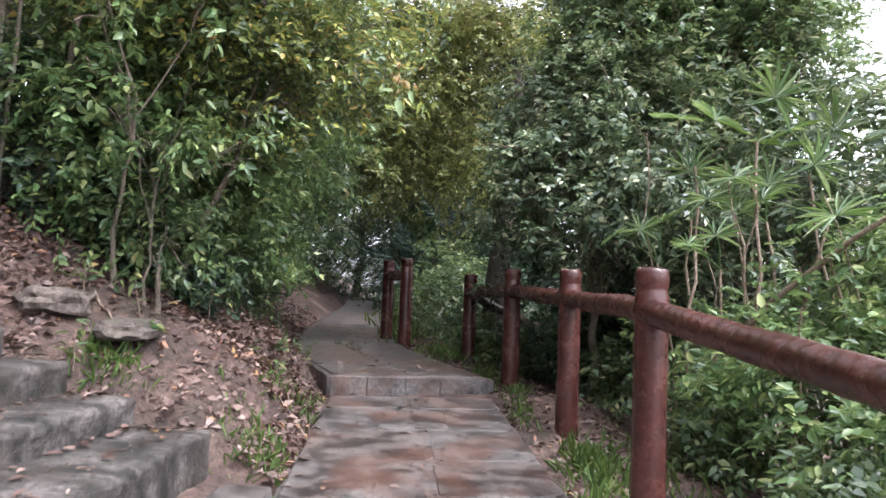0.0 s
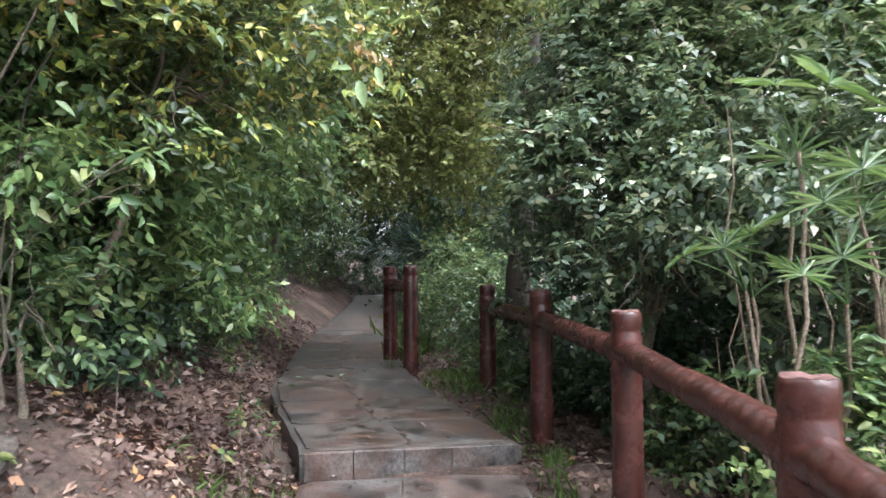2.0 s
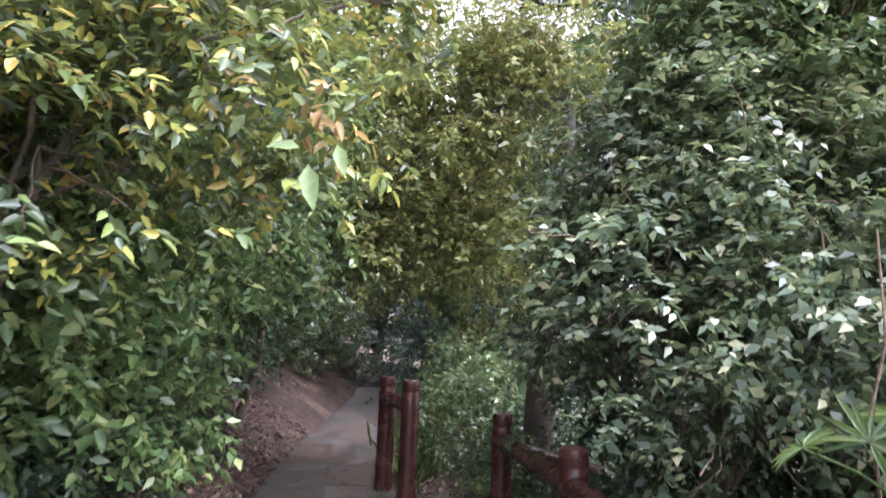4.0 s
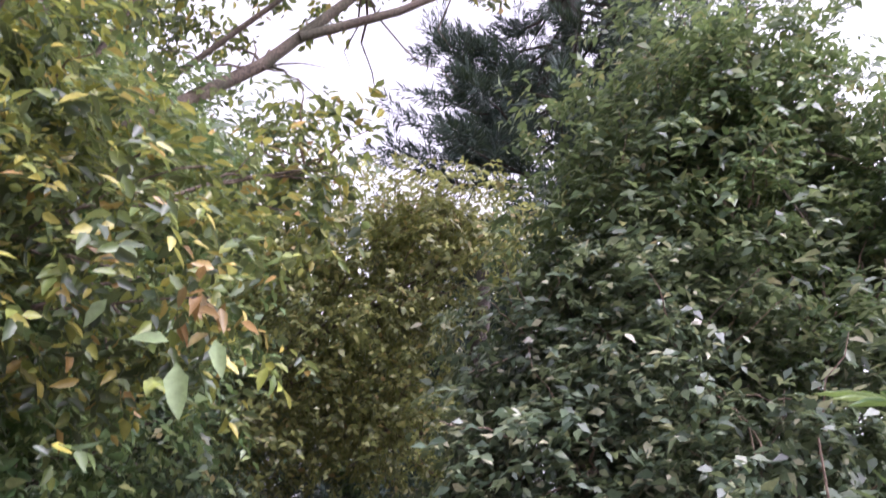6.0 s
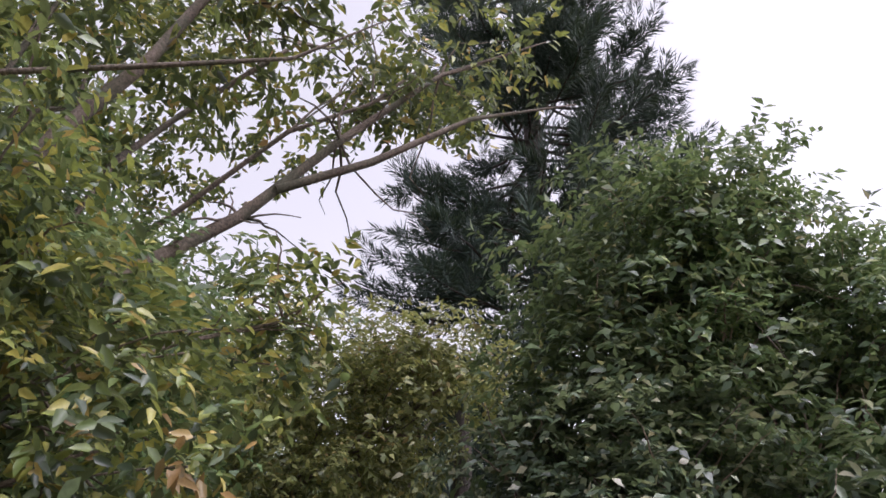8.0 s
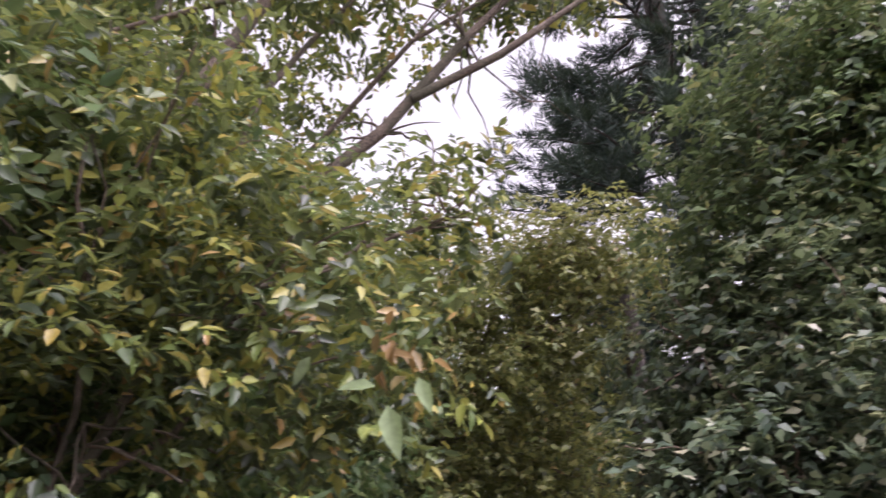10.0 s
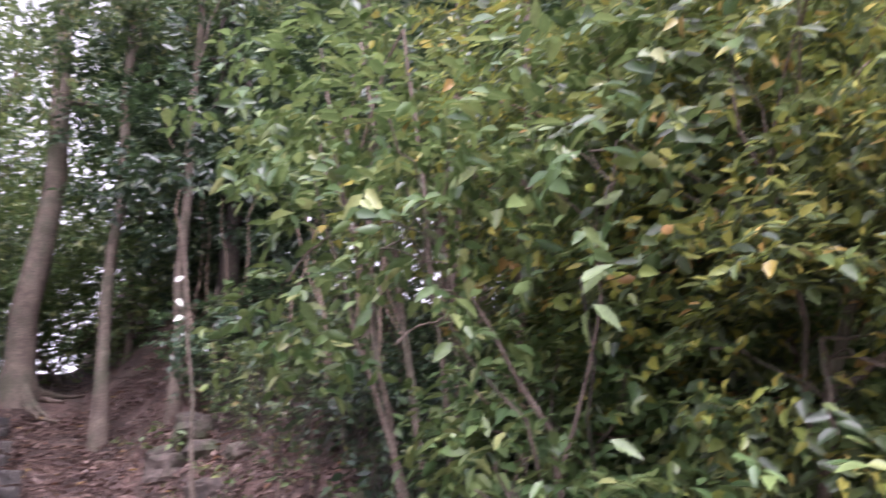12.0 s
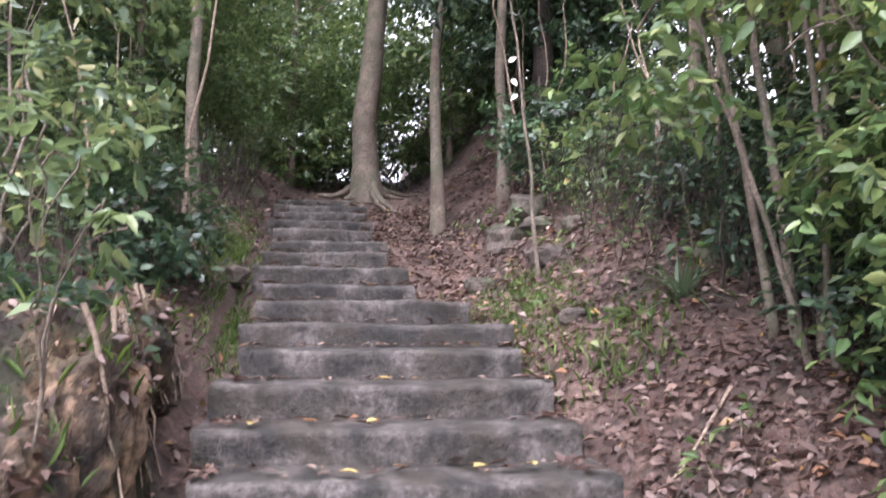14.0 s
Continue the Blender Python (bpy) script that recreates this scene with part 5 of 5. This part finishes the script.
def grass_tuft(x, y, n, height, spread, label, mat=M_GRASS, name="grass_tuft"):
    rng = np.random.default_rng(int(abs(x * 1000) + abs(y * 77)))
    p = np.column_stack([x + rng.normal(0, spread[0], n), y + rng.normal(0, spread[1], n)])
    z = ground_level(p[:, 0], p[:, 1])
    b = Buf()
    L = height * rng.uniform(0.5, 1.2, n)
    d = rng.normal(0, 0.45, (n, 3)) + np.array([0, 0, 1.0])
    leaves(b, np.column_stack([p, z - 0.01]), d, rng.normal(0, 1, (n, 3)) * np.array([1, 1, 0.1]), L, rng.uniform(0.004, 0.007, n), 0.4, 0.3)
    tagged(part(name, b, mat), label, "grass", "grass tufts", kind="stuff")


for x, y, n, h, s in [(-4.95, 3.9, 3000, 0.06, (0.34, 0.2)), (-4.9, 2.1, 1000, 0.065, (0.3, 0.1)), (-6.2, 1.9, 1000, 0.085, (0.4, 0.1)), (-7.6, 1.8, 300, 0.06, (0.4, 0.12)), (-3.9, 4.25, 300, 0.1, (0.25, 0.2)),
                      (1.0, 4.6, 380, 0.13, (0.1, 0.35)), (0.85, 3.4, 260, 0.12, (0.07, 0.3)), (-0.85, 4.2, 320, 0.09, (0.12, 0.16)), (-1.0, 5.3, 200, 0.1, (0.1, 0.3)), (-1.75, 4.15, 160, 0.12, (0.1, 0.1)), (-0.75, 5.95, 60, 0.08, (0.1, 0.04)), (0.35, 7.6, 260, 0.1, (0.1, 0.4)), (0.62, 6.3, 160, 0.1, (0.06, 0.3)), (-0.1, 9.0, 300, 0.13, (0.2, 0.3)), (-0.9, 11.5, 300, 0.2, (0.15, 0.8)), (-1.2, 14.0, 300, 0.25, (0.2, 1.0)), (1.4, 4.2, 200, 0.14, (0.2, 0.5)), (1.5, 2.6, 200, 0.14, (0.2, 0.5))]:
    grass_tuft(x, y, n, h, s, "tuft of fresh green grass at the path edge")
# bare thin stems of the woodland floor
rng = np.random.default_rng(611)
for k in range(90):
    x, y = (rng.uniform(-8.5, -3.4), rng.uniform(4.5, 6.4)) if k % 4 else (rng.uniform(-9.5, -4.5), rng.uniform(-0.5, 1.7))
    z0 = float(ground_level(np.array([x]), np.array([y]))[0])
    hgt = rng.uniform(0.35, 1.3) if k % 3 else rng.uniform(1.0, 3.2)
    q = Buf()
    tube(q, bent((x, y, z0 - 0.04), (x + rng.normal(0, 0.22) * hgt * 0.5, y + rng.normal(0, 0.2) * hgt * 0.5, z0 + hgt), rng, 8, 0.05), np.linspace(0.005 + 0.004 * hgt, 0.003, 8), 5)
    tagged(part("bare_stem", q, (M_TWIG, M_BARK_DARK, M_BARK)[k % 3]), "thin bare woody stem on the woodland floor", "stem", "bare stems by the stairs")
# seedlings with a few leaves
for k in range(64):
    x, y = (rng.uniform(-7.5, -1.6), rng.uniform(3.95, 5.6)) if k % 4 else (rng.uniform(-2.3, -1.1), rng.uniform(4.3, 9.5))
    z0 = float(ground_level(np.array([x]), np.array([y]))[0])
    ob = thing("seedling", (x, y, z0), "small green seedling among dead leaves", "seedling", "seedlings on the banks")
    q = Buf()
    top = np.array([x, y, z0]) + np.array([rng.normal(0, 0.05), rng.normal(0, 0.05), rng.uniform(0.1, 0.28)])
    tube(q, bent((x, y, z0 - 0.02), top, rng, 4, 0.05), np.linspace(0.004, 0.002, 4), 4)
    part("stem", q, M_TWIG, ob)
    q = Buf()
    n = 9
    leaves(q, top + rng.normal(0, 0.03, (n, 3)) - np.array([0, 0, 1]) * rng.uniform(0, 0.08, (n, 1)), rng.normal(0, 1, (n, 3)) * np.array([1, 1, 0.35]), np.array([0, 0, 1.0]) + rng.normal(0, 0.4, (n, 3)), rng.uniform(0.05, 0.1, n), rng.uniform(0.025, 0.045, n))
    part("foliage", q, M_LEAF_BRIGHT if k % 2 else M_LEAF_MIX, ob)
# dry brushwood standing under the trees
def brushwood(where, n, tall, seed, label, mats):
    rng = np.random.default_rng(seed)
    q, lv = Buf(), Buf()
    for k in range(n):
        x, y = rng.uniform(where[0], where[1]), rng.uniform(where[2], where[3])
        z = float(ground_level(np.array([x]), np.array([y]))[0])
        h = rng.uniform(0.3, 1.0) * tall
        top = np.array([x + rng.normal(0, 0.22) * h, y + rng.normal(0, 0.22) * h, z + h])
        line = bent((x, y, z - 0.03), top, rng, 6, 0.08)
        tube(q, line, np.linspace(0.0045, 0.002, 6), 4, cap=False)
        for _ in range(2):
            s = line[int(rng.integers(2, 5))]
            tube(q, bent(s, s + rng.normal(0, 0.16, 3) * tall + np.array([0, 0, 0.08]), rng, 4, 0.1), np.linspace(0.003, 0.0014, 4), 3, cap=False)
        m = 5
        s = line[rng.integers(2, 6, m)] + rng.normal(0, 0.05, (m, 3))
        leaves(lv, s, rng.normal(0, 1, (m, 3)), rng.normal(0, 0.6, (m, 3)) + np.array([0, 0, 0.7]), rng.uniform(0.03, 0.07, m), rng.uniform(0.014, 0.026, m), 0.2, 0.25, plain=True)
    ob = thing("brushwood", (where[0], where[2], 0), label, "brushwood")
    tagged(part("twig_tangle", q, mats[0], ob), kind="stuff")
    tagged(part("sparse_foliage", lv, mats[1], ob, "sparse small leaves"), kind="stuff")


brushwood((-7.6, -4.2, 4.45, 5.5), 330, 0.75, 711, "tangle of thin brown stems on the bank above the steps", (M_BARK_DARK, M_LEAF_MIX))
# thin stems in dark bark and leaf colours that carry the shade below the shrubs
brushwood((-4.2, -2.5, 4.8, 5.6), 260, 0.7, 712, "tangle of thin stems under the shrubs, shade put into dark colours", (M_BARK_DARK, M_LEAF_DARK))
brushwood((-9.5, -4.6, 0.2, 1.8), 240, 0.9, 713, "thin stems and saplings below the steps", (M_BARK_DARK, M_LEAF_MIX))

# long strap-leaved plant on the stair bank
rng = np.random.default_rng(433)
x, y = -3.9, 4.62
z = float(ground_level(np.array([x]), np.array([y]))[0])
ob = thing("strap_leaf_plant", (x, y, z), "grey-green strap-leaved plant arching on the bank", "plant")
for k in range(44):
    d = rng.normal(0, 0.7, 3) + np.array([0, 0, 0.9])
    d /= np.linalg.norm(d)
    ln = rng.uniform(0.26, 0.45)
    base = np.array([x, y, z]) + rng.normal(0, 0.03, 3) * np.array([1, 1, 0.2])
    t = np.linspace(0, 1, 6)[:, None]
    line = base + d * ln * t - np.array([0, 0, 0.35]) * ln * t ** 2.2
    side = np.cross(d, [0.0, 0.05, 1.0])
    side /= np.linalg.norm(side)
    w = 0.009 * (1 - t ** 2.5) + 0.001
    q = Buf()
    q.add(np.vstack([line - side * w, line + np.array([0, 0, -0.004]), line + side * w]), [[i, i + 1, i + 7, i + 6] for i in range(5)] + [[i + 6, i + 7, i + 13, i + 12] for i in range(5)])
    part("leaf_blade", q, M_LEAF_SILVER, ob)


# stones half sunk in the bank
def boulder(x, y, sx, sy, sz, seed, label, lift=0.0):
    rng = np.random.default_rng(seed)
    z = float(ground_level(np.array([x]), np.array([y]))[0]) + lift
    bm = bmesh.new()
    bmesh.ops.create_icosphere(bm, subdivisions=3, radius=1.0)
    v = np.array([q.co[:] for q in bm.verts])
    f = np.array([[q.index for q in face.verts] for face in bm.faces])
    bm.free()
    v = np.sign(v) * np.abs(v) ** 0.62
    v = v * (1 + 0.2 * lumps(v, 1.8, seed)[:, None] + 0.07 * lumps(v, 5.0, seed + 1)[:, None] + 0.02 * rng.normal(0, 1, (len(v), 1)))
    a = rng.uniform(0, 6.28)
    c, s = math.cos(a), math.sin(a)
    v = (v * np.array([sx, sy, sz])) @ np.array([[c, s, 0], [-s, c, 0], [0, 0, 1]])
    b = Buf()
    b.add(v + np.array([x, y, z]), f)
    tagged(part("stone", b, M_ROCK, smooth=False), label, "stone", "stones on the banks")


boulder(-1.75, 4.35, 0.22, 0.16, 0.06, 451, "flat grey stone lying on the soil bank", 0.03)
boulder(-2.15, 4.3, 0.2, 0.15, 0.08, 452, "flat grey stone lying on the soil bank", 0.02)
for k, (x, y, s) in enumerate([(-5.3, 4.25, 0.18), (-5.5, 4.5, 0.14), (-4.4, 4.15, 0.1), (-6.2, 4.15, 0.26), (-6.45, 4.4, 0.3), (-6.0, 4.35, 0.18), (-5.8, 3.85, 0.14), (-6.6, 4.15, 0.2), (-8.8, 1.8, 0.16), (-5.6, 2.0, 0.14), (-4.1, 4.9, 0.14)]):
    boulder(x, y, s * 0.85, s * 0.6, s * 0.5, 460 + k, "rough weathered stone half sunk in the bank", s * 0.08)


def earth_bank(x, y, sx, sy, sz, seed, label):
    """A clod of bare earth bound by roots."""
    z = float(ground_level(np.array([x]), np.array([y]))[0])
    bm = bmesh.new()
    bmesh.ops.create_icosphere(bm, subdivisions=5, radius=1.0)
    v = np.array([q.co[:] for q in bm.verts])
    f = np.array([[q.index for q in face.verts] for face in bm.faces])
    bm.free()
    v = np.sign(v) * np.abs(v) ** 0.7
    v = v * (1 + 0.12 * lumps(v, 1.7, seed)[:, None] - 0.16 * np.abs(lumps(v, 4.0, seed + 1))[:, None] - 0.10 * np.abs(lumps(v, 10.0, seed + 2))[:, None] + 0.05 * lumps(v, 24.0, seed + 3)[:, None])
    b = Buf()
    b.add(v * np.array([sx, sy, sz]) + np.array([x, y, z + sz * 0.3]), f)
    ob = tagged(part("earth_bank", b, M_EARTH), label, "earth bank", "earth beside the steps")
    rng = np.random.default_rng(seed)
    top = v[(v[:, 2] > 0.25)] * np.array([sx, sy, sz]) + np.array([x, y, z + sz * 0.3])
    pick = top[rng.integers(0, len(top), 420)]
    q = Buf()
    L = rng.uniform(0.03, 0.075, 420)
    leaves(q, pick + np.array([0, 0, 0.006]), rng.normal(0, 1, (420, 3)) * np.array([1, 1, 0.5]), (pick - np.array([x, y, z])) + rng.normal(0, 0.3, (420, 3)), L, L * 0.45, 0.2, 0.2, plain=True)
    tagged(part("leaf_litter", q, M_LITTER), "dead leaves caught on the earth bank", "leaf litter", kind="stuff")
    q = Buf()
    pick = top[rng.integers(0, len(top), 90)]
    leaves(q, pick, rng.normal(0, 0.5, (90, 3)) + np.array([0, 0, 0.8]), rng.normal(0, 1, (90, 3)), rng.uniform(0.06, 0.13, 90), np.full(90, 0.009), 0.4, 0.3)
    tagged(part("grass_tuft", q, M_GRASS), "green grass growing on the earth bank", "grass", kind="stuff")
    for k in range(5):
        r = Buf()
        x0 = x + rng.uniform(-0.8, 0.8) * sx
        pts = [(x0 + rng.normal(0, 0.02), y + sy * (0.55 + 0.42 * t) + rng.normal(0, 0.01), z + sz * (1.25 - 1.3 * t)) for t in np.linspace(0, 1, 7)]
        tube(r, pts, np.linspace(0.012, 0.004, 7), 5)
        part("root", r, M_TWIG, ob, "thin hanging root")


earth_bank(-2.95, 1.75, 0.42, 0.34, 0.5, 480, "bare root-bound earth bank beside the steps")
earth_bank(-3.6, 1.7, 0.45, 0.34, 0.4, 483, "bare root-bound earth bank beside the steps")
earth_bank(-2.35, 1.65, 0.4, 0.36, 0.42, 486, "bare root-bound earth bank beside the steps")

# fallen sticks
rng = np.random.default_rng(501)
for k in range(34):
    zone = [(-2.6, -0.9, 4.2, 8.5), (-6.5, -1.6, 4.0, 5.4), (0.8, 1.8, 3.0, 7.0), (-3.5, -2.0, 1.4, 2.1)][k % 4]
    x, y, a, ln = rng.uniform(zone[0], zone[1]), rng.uniform(zone[2], zone[3]), rng.uniform(0, 6.28), rng.uniform(0.25, 0.8)
    s = np.linspace(-0.5, 0.5, 7)
    q = np.column_stack([x + math.cos(a) * ln * s, y + math.sin(a) * ln * s]) + rng.normal(0, 0.012, (7, 2))
    b = Buf()
    tube(b, np.column_stack([q, ground_level(q[:, 0], q[:, 1]) + 0.015]), np.linspace(0.009, 0.004, 7), 5)
    tagged(part("stick", b, M_TWIG), "dry fallen stick lying on dead leaves", "stick", "fallen sticks")
